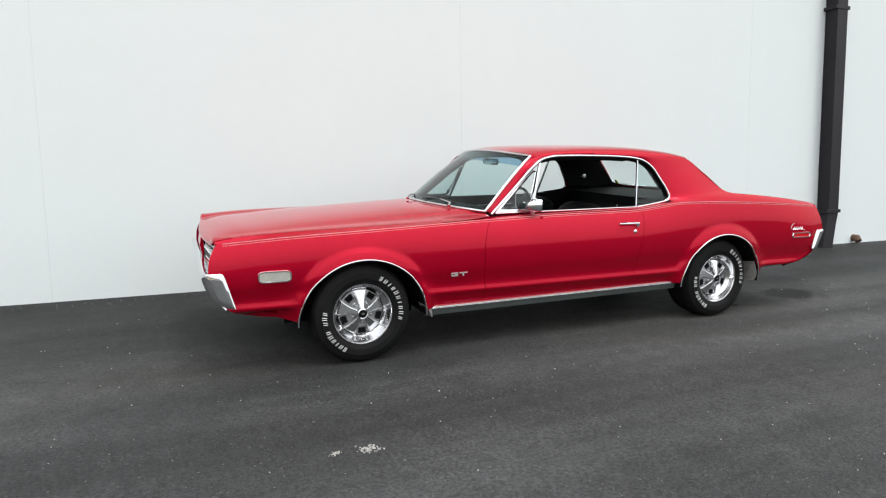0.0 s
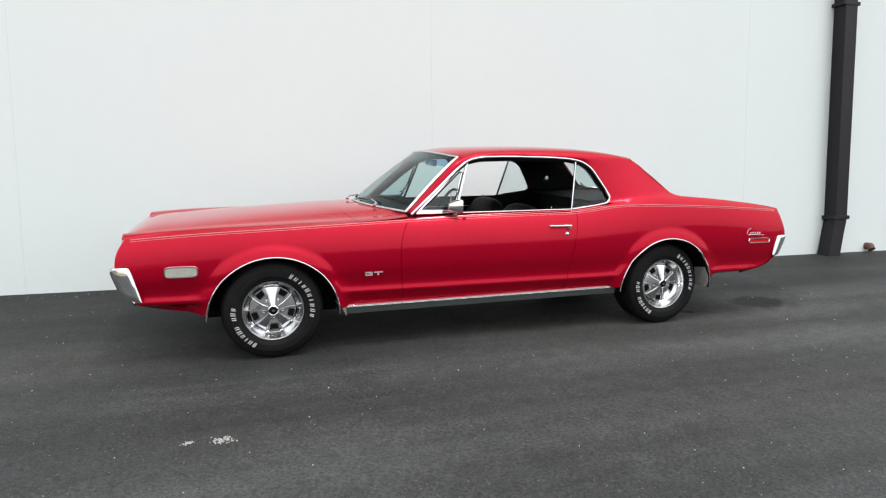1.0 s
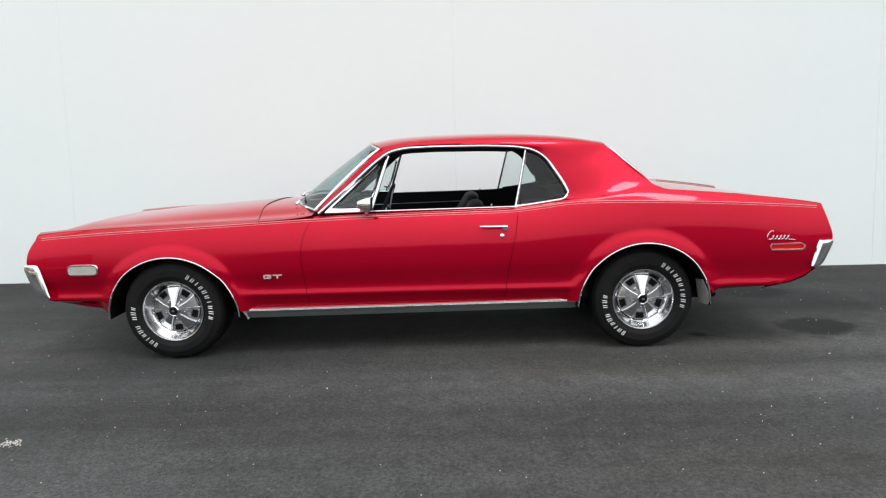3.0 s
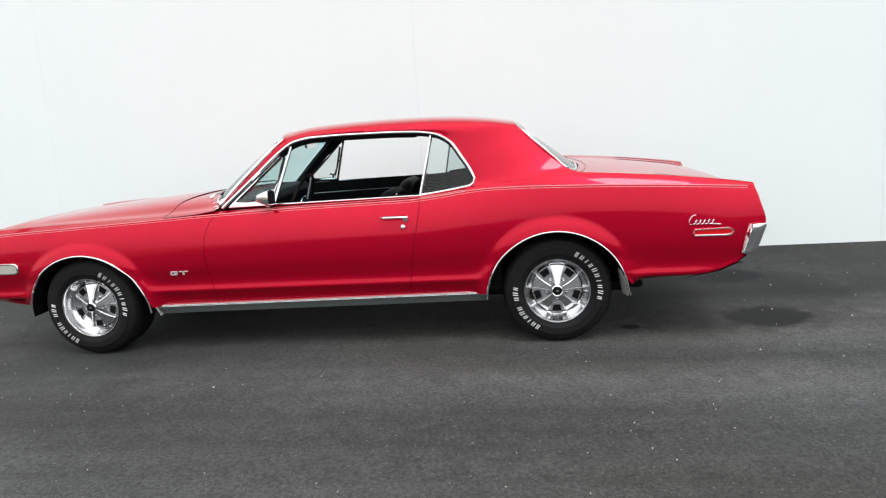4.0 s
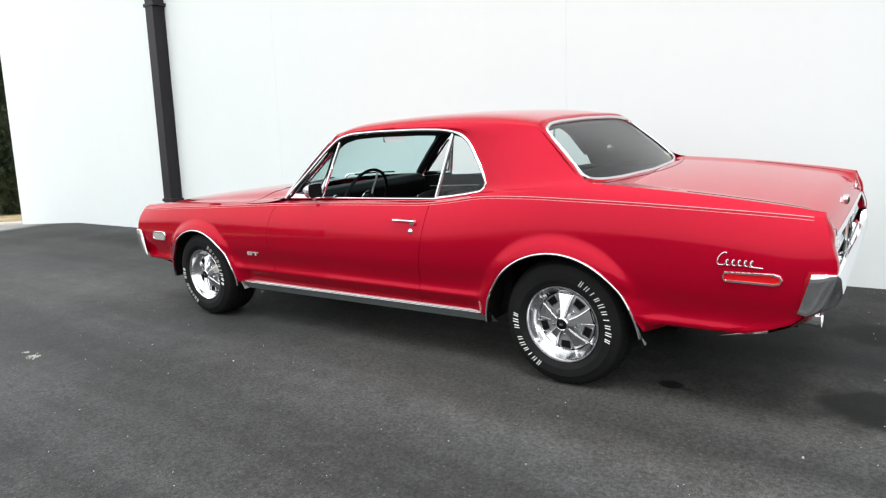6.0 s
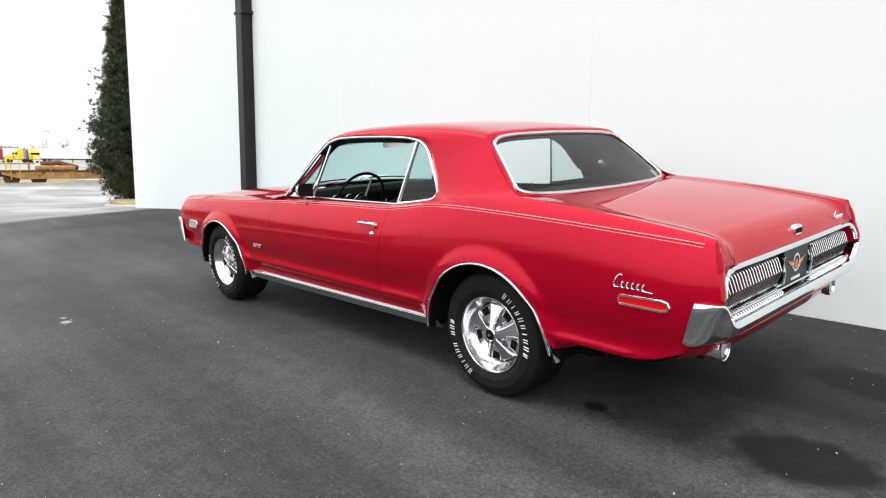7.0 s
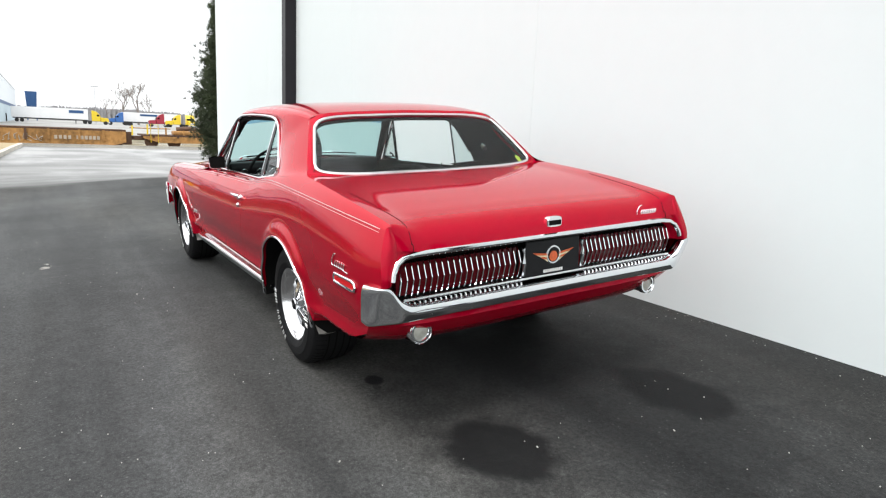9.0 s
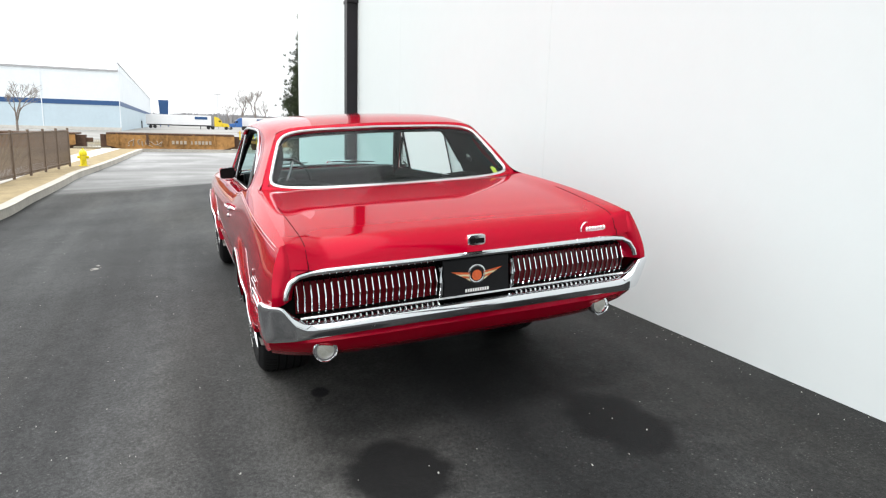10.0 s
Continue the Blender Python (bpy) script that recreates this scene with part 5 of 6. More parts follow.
def ground_z(x, y):
    near = SLOPE * min(max(y, -3.6), 1.75)
    far = -0.2
    k = min(1, max(0, (-9.0 - x) / 6.0))
    z = near * (1 - k) + far * k
    k = min(1, max(0, (-30.2 - x) / 2.2))
    return z - 0.25 * k


GROUND = ground_material()
PAINTW = mat("white_wall_paint", (0.715, 0.765, 0.765), 0.7, vary=0.012, scale=0.8, bump=0.04, bscale=30)
SEAL = mat("joint_sealant", (0.695, 0.745, 0.745), 0.7, vary=0.04, scale=5)
BROWN = mat("dark_bronze_metal", (0.014, 0.012, 0.015), 0.45, 0.0, 0, 0.25, vary=0.2, scale=3)
KERB = mat("kerb_concrete", (0.46, 0.43, 0.38), 0.85, vary=0.2, scale=2, bump=0.3, bscale=40)
TURF = mat("dry_tan_turf", (0.32, 0.25, 0.14), 0.95, vary=0.3, scale=2.5, bump=0.6, bscale=35)
SLAB = mat("pale_paving", (0.55, 0.53, 0.49), 0.85, vary=0.12, scale=2, bump=0.2, bscale=40)
RUST = mat("rusted_orange_steel", (0.34, 0.175, 0.055), 0.8, vary=0.65, scale=0.6, bump=0.3, bscale=8)
RUSTD = mat("dark_rusted_steel", (0.10, 0.055, 0.035), 0.85, vary=0.4, scale=2)
FADED = mat("faded_pale_paint", (0.42, 0.36, 0.29), 0.85, vary=0.35, scale=3)
YPAINT = mat("yellow_paint", (0.72, 0.52, 0.02), 0.4, 0, 0.3, vary=0.06, scale=1)
RPAINT = mat("dark_red_truck_paint", (0.30, 0.01, 0.03), 0.4, 0, 0.3, vary=0.06, scale=1)
BPAINT = mat("blue_paint", (0.03, 0.12, 0.36), 0.4, 0, 0.2, vary=0.08, scale=1)
WPAINT = mat("white_trailer_paint", (0.78, 0.78, 0.78), 0.5, vary=0.05, scale=0.5)
TYRE = mat("truck_tyre", (0.02, 0.02, 0.02), 0.8, vary=0.2, scale=4)
CLADW = mat("white_cladding", (0.72, 0.76, 0.79), 0.6, vary=0.05, scale=0.3)
CLADB = mat("pale_blue_cladding", (0.47, 0.57, 0.63), 0.6, vary=0.05, scale=0.3)
CLADD = mat("deep_blue_cladding", (0.02, 0.075, 0.20), 0.5, vary=0.06, scale=0.5)
BARK = mat("grey_bark", (0.22, 0.19, 0.17), 0.9, vary=0.3, scale=6)
NEEDLE = mat("pine_needles", (0.034, 0.052, 0.024), 0.7, vary=0.5, scale=1.2, tint=(0.070, 0.095, 0.040))
WOODS = mat("far_winter_woods", (0.27, 0.265, 0.27), 0.9, vary=0.25, scale=0.15)
FENCE = mat("brown_fence_paint", (0.15, 0.105, 0.075), 0.6, vary=0.25, scale=3)
STONE = mat("pale_chips", (0.42, 0.41, 0.38), 0.8, vary=0.25, scale=30)
YHYD = mat("hydrant_yellow", (0.80, 0.66, 0.01), 0.35, 0, 0.3, vary=0.08, scale=12)

xs = [-1200, -600, -300, -150, -80, -60, -45, -36, -33, -32, -31.2, -30.6, -30.2, -29.5, -28, -25, -22, -19, -17] + [-16 + 0.5 * i for i in range(19)] + [-6, -4, -2, 0, 2, 4, 6, 9, 14, 25, 60, 200, 600]
ys = [-900, -300, -100, -40, -20, -10, -6, -4.5, -3.6, -3, -2, -1, 0, 1, 1.75, 3, 6, 12, 30, 80, 300, 900]
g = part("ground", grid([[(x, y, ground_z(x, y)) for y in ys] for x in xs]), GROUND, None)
tagged(g, "dark worn asphalt with dust streaks and damp stains", "ground", kind="structure")

# the building: panels of tilted-up concrete with sealed joints
WALL = pose(0, 1.55, 0, 0, 0, -0.83)
JOINTS = [-7.2, -3.37, 0.34, 4.29, 8.1, 12.0]
wall = new("wall_north")
wall.matrix_basis = WALL
tagged(wall, "tall white painted concrete panel wall", "wall", kind="structure")
edges = [-11.45] + [j for j in JOINTS if j > -11.2] + [16.0]
for a, b in zip(edges, edges[1:]):
    part("wall_panel", box(a + 0.004, b - 0.004, 0.0, 0.3, -0.3, 9.0), PAINTW, wall, smooth=False, bevel=0.003)
for j in edges[1:-1]:
    part("wall_joint", box(j - 0.008, j + 0.008, 0.002, 0.28, -0.3, 8.99), SEAL, wall, smooth=False)
end = part("wall_end", box(-11.45, -11.15, 0.302, 30.0, -0.3, 9.0), PAINTW, None, smooth=False)
end.matrix_basis = WALL
tagged(end, "white painted end wall of the building", "wall", kind="structure")


def downspout(x0, dirn):
    """A square bronze downspout with a strap and a kicked-out foot."""
    t = thing("downspout", "dark bronze square metal downspout fixed to wall", "downspout", "downspouts on the wall")
    t.matrix_basis = WALL
    part("pipe", box(x0, x0 + 0.19, -0.175, -0.005, 0.52, 9.0), BROWN, t, smooth=False, bevel=0.006)
    part("foot", loft([[(x0 + o, -0.175 - q, z), (x0 + 0.19 + o, -0.175 - q, z), (x0 + 0.19 + o, -0.005 - q, z), (x0 + o, -0.005 - q, z)] for o, q, z in ((-0.004, -0.002, 0.53), (-0.004, -0.002, 0.50), (-0.03 * dirn, 0.0, 0.40), (-0.11 * dirn, 0.02, 0.06))]), BROWN, t, smooth=False, bevel=0.006)
    for z in (0.56, 3.18, 6.2):
        part("strap", box(x0 - 0.035, x0 + 0.225, -0.181, 0.0, z - 0.022, z + 0.022), BROWN, t, smooth=False, bevel=0.004)
    return t


downspout(5.57, 1)
downspout(-5.78, -1)
st = part("pipe_stub", tube([(6.32, 0.02, 0.16), (6.32, -0.06, 0.16), (6.31, -0.09, 0.12)], [0.05, 0.05, 0.045], 10), RUSTD, None)
st.matrix_basis = WALL
tagged(st, "small rusty pipe stub low on the wall", "pipe")

# chips and crumbs lying about
rng = random.Random(5)
bm = bmesh.new()
for k in range(700):
    u = rng.random()
    if k < 560:
        x, y = rng.uniform(-4, 5), -3.5 + 4.6 * rng.random() ** 1.6
    else:
        x, y = rng.uniform(-4, 6), 1.55 - 0.0145 * 2 - abs(rng.gauss(0, 0.10)) - 0.02
    if -2.2 < x < 2.3 and -0.85 < y < 0.9:
        continue
    r = rng.uniform(0.0015, 0.0040) * (1.5 if rng.random() < 0.05 else 1)
    mm = pose(x, y, ground_z(x, y) + r * 0.4, rng.uniform(0, 360), rng.uniform(0, 360), 0) @ Matrix.Diagonal((r, r * rng.uniform(0.6, 1), r * 0.6, 1))
    bmesh.ops.create_icosphere(bm, subdivisions=1, radius=1, matrix=mm)
tagged(part("stone_chips", bm, STONE, None, smooth=False), "scattered pale stone chips on the asphalt", "chips", kind="stuff")
for cx, cy, n, sp in ((-1.70, -1.86, 70, 0.026), (-1.84, -1.845, 30, 0.013), (-0.401, -1.315, 2, 0.003), (2.928, 0.236, 2, 0.003)):
    bm = bmesh.new()
    for k in range(n):
        x, y = cx + rng.gauss(0, sp), cy + rng.gauss(0, sp * 0.7)
        r = rng.uniform(0.002, 0.0062)
        bmesh.ops.create_icosphere(bm, subdivisions=1, radius=1, matrix=pose(x, y, ground_z(x, y) + r * 0.3, rng.uniform(0, 360), 0, rng.uniform(0, 360)) @ Matrix.Diagonal((r, r * 0.8, r * 0.5, 1)))
    tagged(part("debris", bm, STONE, None, smooth=False), "small heap of pale crumbs on the asphalt", "debris", "crumb heaps")

# ---- kerbs, verge, fence and hydrant ----
def ribbon(name, line, w0, w1, h, material, label, category, kind="structure", lift=0.0):
    """A raised strip along a line, from w0 to w1 across, h above the ground beside it."""
    sec = []
    pts = [Vector((*p, 0)) for p in line]
    for i, p in enumerate(pts):
        d = (pts[min(i + 1, len(pts) - 1)] - pts[max(i - 1, 0)]).normalized()
        nrm = Vector((d.y, -d.x, 0))
        a, b = p + nrm * w0, p + nrm * w1
        z = ground_z(p.x, max(p.y, -3.5)) + lift
        sec.append([(a.x, a.y, z - 0.3), (a.x, a.y, z + h - 0.02), (a.x + nrm.x * 0.02, a.y + nrm.y * 0.02, z + h), (b.x, b.y, z + h), (b.x, b.y, z - 0.3)])
    ob = part(name, loft(sec), material, None, smooth=False)
    return tagged(ob, label, category, kind=kind)


side = path3([(-29.2, -2.60, 0), (-24, -2.85, 0), (-19, -3.05, 0), (-16, -3.22, 0), (-13, -3.40, 0), (-11, -3.40, 0), (-8, -3.45, 0), (-5.6, -3.50, 0), (-4.5, -3.75, 0), (-4.0, -4.6, 0), (-3.95, -7, 0), (-3.95, -14, 0)])
line = [side(i / 60)[:2] for i in range(61)][::-1]
kerb_run = []
for i in range(0, 58, 3):
    kerb_run.append(line[i:i + 4])
for seg in kerb_run:
    ribbon("kerb", seg, 0.0, -0.16, 0.15, KERB, "worn pale concrete kerb beside dry verge", "kerb")
ribbon("verge", line, -0.16, -0.95, 0.145, TURF, "strip of dry tan turf behind the kerb", "verge")
ribbon("pavement", [p for p in line if p[0] < -4.3], -0.95, -1.75, 0.15, SLAB, "pale concrete pavement strip", "pavement")
ribbon("yard_grass", [p for p in line if p[0] < -4.3], -1.75, -40.0, 0.13, TURF, "dry winter grass beyond the pavement", "grass")
ribbon("kerb", [(-29.45, y) for y in (-2.7, 0, 3, 6, 10, 20, 45)], 0.0, -0.2, 0.14, KERB, "long pale concrete kerb across the road", "kerb")
ribbon("kerb", [(-10.9, 1.9), (-12.5, 1.72), (-14.5, 1.9), (-16.2, 2.8), (-16.8, 4.5), (-16.9, 12)], 0.0, 0.12, 0.05, KERB, "low pale kerb round the planting bed", "kerb")
bed = extruded([(x, y, -0.14) for x, y in ((-11.2, 1.95), (-12.5, 1.85), (-14.4, 2.02), (-16.0, 2.9), (-16.6, 4.5), (-16.7, 11.9), (-11.2, 11.9))], (0, 0, 0.11))
tagged(part("planting_bed", bed, TURF, None, smooth=False), "bare tan planting bed round the pine", "planting bed", kind="structure")

fence = thing("fence", "low brown slatted metal fence with posts", "fence", at=(0, 0, 0))
fa, fb = Vector((-15.6, -3.86, -0.05)), Vector((-4.6, -5.0, -0.12))
n = 11
for k in range(n):
    p = fa.lerp(fb, k / (n - 1))
    part("post", tube([p, p + Vector((0, 0, 1.05))], 0.03, 8), FENCE, fence)
for z in (0.12, 0.98):
    part("rail", tube([fa + Vector((0, 0, z)), fb + Vector((0, 0, z))], 0.018, 6), FENCE, fence)
bm = bmesh.new()
slat = box(-0.021, 0.021, -0.004, 0.004, 0.06, 1.0)
me = bpy.data.meshes.new("slat")
slat.to_mesh(me)
slat.free()
me.materials.append(FENCE)
bm.free()
for k in range(150):
    p = fa.lerp(fb, (k + 0.5) / 150)
    ob = new("slat", me)
    ob.parent = fence
    ob.matrix_basis = pose(p.x, p.y, p.z, 0, 0, -6)

hyd = thing("fire_hydrant", "yellow cast iron fire hydrant on verge", "hydrant", at=(-15.9, -3.56, -0.06))
hyd.scale = (0.85, 0.85, 0.85)
part("barrel", lathe([(0.0, 0.0), (0.15, 0.0), (0.15, 0.03), (0.10, 0.04), (0.10, 0.36), (0.13, 0.37), (0.13, 0.41), (0.10, 0.42)], 16, "z"), YHYD, hyd)
part("bonnet", lathe([(0.125, 0.41), (0.12, 0.45), (0.09, 0.51), (0.035, 0.55), (0.035, 0.59), (0.0, 0.595)], 16, "z"), YHYD, hyd)
for s in (-1, 1):
    part("outlet", tube([(0, 0, 0.30), (0, s * 0.17, 0.30)], 0.05, 10), YHYD, hyd)
part("outlet", tube([(0, 0, 0.28), (0.18, 0, 0.28)], 0.065, 10), YHYD, hyd)


# ---- pine by the corner ----
def pine(x, y, z, h):
    t = thing("pine_tree", "tall dark green pine beside the building's corner", "tree", at=(x, y, z))
    r_ = random.Random(11)
    part("trunk", tube([(0, 0, 0), (0.03, 0.02, h * 0.4), (0, 0, h)], [0.10, 0.06, 0.012], 8), BARK, t)
    limbs, crown = bmesh.new(), bmesh.new()
    verts, faces = [], []
    for k in range(170):
        f = (k + 0.5) / 170
        zz = 0.12 + (h - 0.25) * f
        reach = (0.55 + 0.45 * min(1, f / 0.16)) * 1.02 * (1 - f ** 1.45) * r_.uniform(0.70, 1.06) + 0.03
        a = k * 2.399 + r_.uniform(-0.3, 0.3)
        d = Vector((math.cos(a), math.sin(a), 0))
        tip = d * reach + Vector((0, 0, zz + reach * r_.uniform(0.15, 0.4)))
        root = Vector((0, 0, zz))
        tube([root, root.lerp(tip, 0.5) - Vector((0, 0, 0.05)), tip], [0.025, 0.016, 0.006], 5, bm=limbs)
        nt = int(44 + reach * 95)
        for j in range(nt):
            u = 0.08 + 0.97 * (j + r_.random()) / nt
            c = root.lerp(tip, u) + Vector((r_.gauss(0, 0.12), r_.gauss(0, 0.12), r_.gauss(0, 0.11)))
            axis = (d * r_.uniform(0.3, 1.0) + Vector((r_.gauss(0, 0.5), r_.gauss(0, 0.5), r_.uniform(0.1, 0.9)))).normalized()
            # a tuft of needles
            for q in range(24):
                v = (axis + Vector((r_.gauss(0, 0.6), r_.gauss(0, 0.6), r_.gauss(0, 0.6)))).normalized()
                w = v.orthogonal().normalized() * 0.0048
                ln = r_.uniform(0.09, 0.17)
                i0 = len(verts)
                verts += [tuple(c - w), tuple(c + w), tuple(c + v * ln)]
                faces.append((i0, i0 + 1, i0 + 2))
    part("limbs", limbs, BARK, t)
    crown.free()
    me_ = bpy.data.meshes.new("crown")
    me_.from_pydata(verts, [], faces)
    me_.materials.append(NEEDLE)
    ob_ = new("crown", me_)
    ob_.parent = t
    return t


pine(-15.4, 2.93, -0.1, 5.45)


def bare_tree(x, y, z, h, seed, group=""):
    t = thing("bare_tree", "leafless winter tree with fine grey twigs", "tree", group, (x, y, z))
    r_ = random.Random(seed)
    wood, twigs = bmesh.new(), bmesh.new()

    def grow(p, d, ln, r0, depth):
        q = p + d * ln
        tube([p, q], [max(r0, h * 0.0026), max(r0 * 0.65, h * 0.002)], 5 if depth < 2 else 3, bm=wood if depth < 2 else twigs)
        if depth < 5:
            for _ in range(3 if depth < 4 else 2):
                nd = (d + Vector((r_.gauss(0, 0.5), r_.gauss(0, 0.5), r_.uniform(-0.05, 0.4)))).normalized()
                grow(p.lerp(q, r_.uniform(0.6, 1.0)), nd, ln * r_.uniform(0.55, 0.8), r0 * 0.55, depth + 1)
    grow(Vector((0, 0, 0)), Vector((0, 0, 1)), h * 0.34, h * 0.022, 0)
    part("trunk", wood, BARK, t)
    tagged(part("twigs", twigs, BARK, t), kind="stuff")
    return t


for k, (y, h) in enumerate(((18.5, 11), (24, 19), (29.5, 20), (33, 13), (50, 9), (57, 10), (66, 9))):
    bare_tree(-262 - 3 * (k % 3), y, -0.45, h, 20 + k, "winter trees behind the truck yard")
bare_tree(-60, -13.5, -0.45, 5.8, 41)


# ---- rail cars on the track ----
def bogie(parent, y):
    part("bogie_frame", box(-36.9, -36.75, y - 0.95, y + 0.95, -0.05, 0.2), RUSTD, parent, smooth=False, bevel=0.05)
    for dy in (-0.62, 0.62):
        part("rail_wheel", lathe([(0.0, 0.05), (0.30, 0.05), (0.36, 0.03), (0.38, -0.08), (0.0, -0.08)], 20, "x", (-36.72, y + dy, -0.06)), RUSTD, parent)
        part("axle_box", box(-36.72, -36.60, y + dy - 0.12, y + dy + 0.12, -0.14, 0.10), RUSTD, parent, smooth=False, bevel=0.02)


def rail_car(y0, y1, top, low, label, seed):
    t = thing("rail_flatcar", label, "rail car", "rail cars on the siding")
    r_ = random.Random(seed)
    part("side_sill", loft([[(-36.5, y0, low + 0.25), (-36.4, y0, low + 0.25), (-36.4, y0, top), (-36.5, y0, top)], [(-36.5, y0 + 0.9, low), (-36.4, y0 + 0.9, low), (-36.4, y0 + 0.9, top), (-36.5, y0 + 0.9, top)],
                             [(-36.5, y1 - 0.9, low), (-36.4, y1 - 0.9, low), (-36.4, y1 - 0.9, top), (-36.5, y1 - 0.9, top)], [(-36.5, y1, low + 0.25), (-36.4, y1, low + 0.25), (-36.4, y1, top), (-36.5, y1, top)]]), RUST, t, smooth=False)
    part("deck", box(-39.2, -36.4, y0, y1, top - 0.08, top + 0.02), RUSTD, t, smooth=False)
    part("centre_sill", box(-38.0, -37.4, y0 - 0.4, y1 + 0.4, low + 0.1, top - 0.1), RUSTD, t, smooth=False)
    k = y0 + 0.5
    while k < y1:
        part("stake_pocket", box(-36.39, -36.33, k, k + 0.12, low + 0.3, top - 0.04), RUSTD if r_.random() < 0.5 else RUST, t, smooth=False)
        k += r_.uniform(1.0, 1.6)
    for y in (y0 + 1.1, y1 - 1.1):
        bogie(t, y)
    part("rail_coupler", box(-37.85, -37.55, y1 + 0.3, y1 + 0.75, 0.0, 0.25), RUSTD, t, smooth=False, bevel=0.04)
    return t


a = rail_car(-30.0, -6.3, 0.50, -0.36, "rusty orange flat rail car on siding", 1)
b = rail_car(-4.75, 2.2, 0.56, -0.38, "rusty orange flat rail car with pale scrawl", 2)
c = rail_car(3.1, 24.0, 0.34, -0.10, "low dark rusty flat rail car with deck fittings", 3)
# pale scrawl as looping strokes, reporting marks as bars
bm = bmesh.new()
r_ = random.Random(4)
for k in range(9):
    y = -3.6 + 0.2 * k
    pts = [(-36.385, y + r_.uniform(-0.14, 0.14) + 0.05 * q, 0.05 + r_.uniform(-0.26, 0.26)) for q in range(4)]
    curve = path3(pts)
    tube([curve(q / 10) for q in range(11)], 0.045, 5, False, 0.4, (1, 0, 0), bm)
part("scrawl", bm, FADED, b)
for y in [-1.25 + 0.22 * k for k in range(4)] + [-0.2 + 0.2 * k for k in range(6)]:
    part("marking_bar", box(-36.392, -36.385, y - 0.07, y + 0.07, -0.02, 0.18), FADED, b, smooth=False)
for y, z0, h in ((2.5, 0.3, 0.55), (3.3, 0.3, 0.65), (4.3, 0.3, 0.5), (5.3, 0.3, 0.35)):
    part("deck_post", box(-36.55, -36.45, y, y + 0.08, z0, z0 + h), YPAINT if y < 4 else RUST, c, smooth=False)
part("deck_rail", tube([(-36.5, 2.4, 0.72), (-36.5, 4.6, 0.72)], 0.03, 6), RUST, c)
part("deck_load", box(-37.6, -36.7, 4.8, 6.6, 0.36, 0.62), RUST, c, smooth=False, bevel=0.08)
part("deck_load", tube([(-37, 5.0, 0.7), (-37, 5.8, 0.78), (-37, 6.8, 0.5)], 0.14, 8), RUSTD, c)
for y, h in ((7.3, 0.5), (8.2, 0.34), (9.6, 0.55), (10.9, 0.30), (12.4, 0.5), (14.2, 0.36), (16.0, 0.5)):
    part("deck_post", box(-36.6, -36.5, y, y + 0.07, 0.34, 0.34 + h), RUST if h < 0.4 else RUSTD, c, smooth=False)
    part("tie_down", loft([[(-37.2, y + 0.3 - w, z), (-36.6, y + 0.3 - w, z), (-36.6, y + 0.3 + w, z), (-37.2, y + 0.3 + w, z)] for w, z in ((0.32, 0.36), (0.26, 0.50), (0.12, 0.58))]), RUSTD, c, smooth=False)
part("deck_rail", tube([(-36.55, 7.3, 0.80), (-36.55, 9.6, 0.82), (-36.55, 9.7, 0.4)], 0.025, 6), RUST, c)
part("ladder", tube([(-36.36, 3.5, -0.1), (-36.36, 3.5, 0.95), (-36.36, 3.9, 0.95), (-36.36, 3.9, -0.1)], 0.022, 6), YPAINT, c)
for x in (-37.3, -38.7):
    rl = part("rail_track", box(x - 0.04, x + 0.04, -80, 80, -0.52, -0.38), RUSTD, None, smooth=False)
    tagged(rl, "rusty steel rail of the siding", "rail", "siding rails", kind="structure")


# ---- truck yard and warehouse ----
def trailer(x, y0, y1, z, label, h=4.1):
    t = thing("trailer", label, "trailer", "trailers in the yard")
    part("trailer_body", box(x - 2.6, x, y0, y1, z + 1.2, z + h), WPAINT, t, smooth=False, bevel=0.06)
    part("trailer_skirt", box(x - 2.5, x - 0.1, y0 + 0.3, y1 - 0.3, z + 0.95, z + 1.2), TYRE, t, smooth=False)
    for y in (y0 + 1.2, y0 + 2.4):
        part("trailer_wheel", lathe([(0.0, 0.1), (0.3, 0.1), (0.5, 0.05), (0.5, -0.25), (0.0, -0.25)], 16, "x", (x - 0.1, y, z + 0.5)), TYRE, t)
    part("landing_gear", box(x - 0.5, x - 0.4, y1 - 3.2, y1 - 3.0, z, z + 1.2), TYRE, t, smooth=False)
    return t


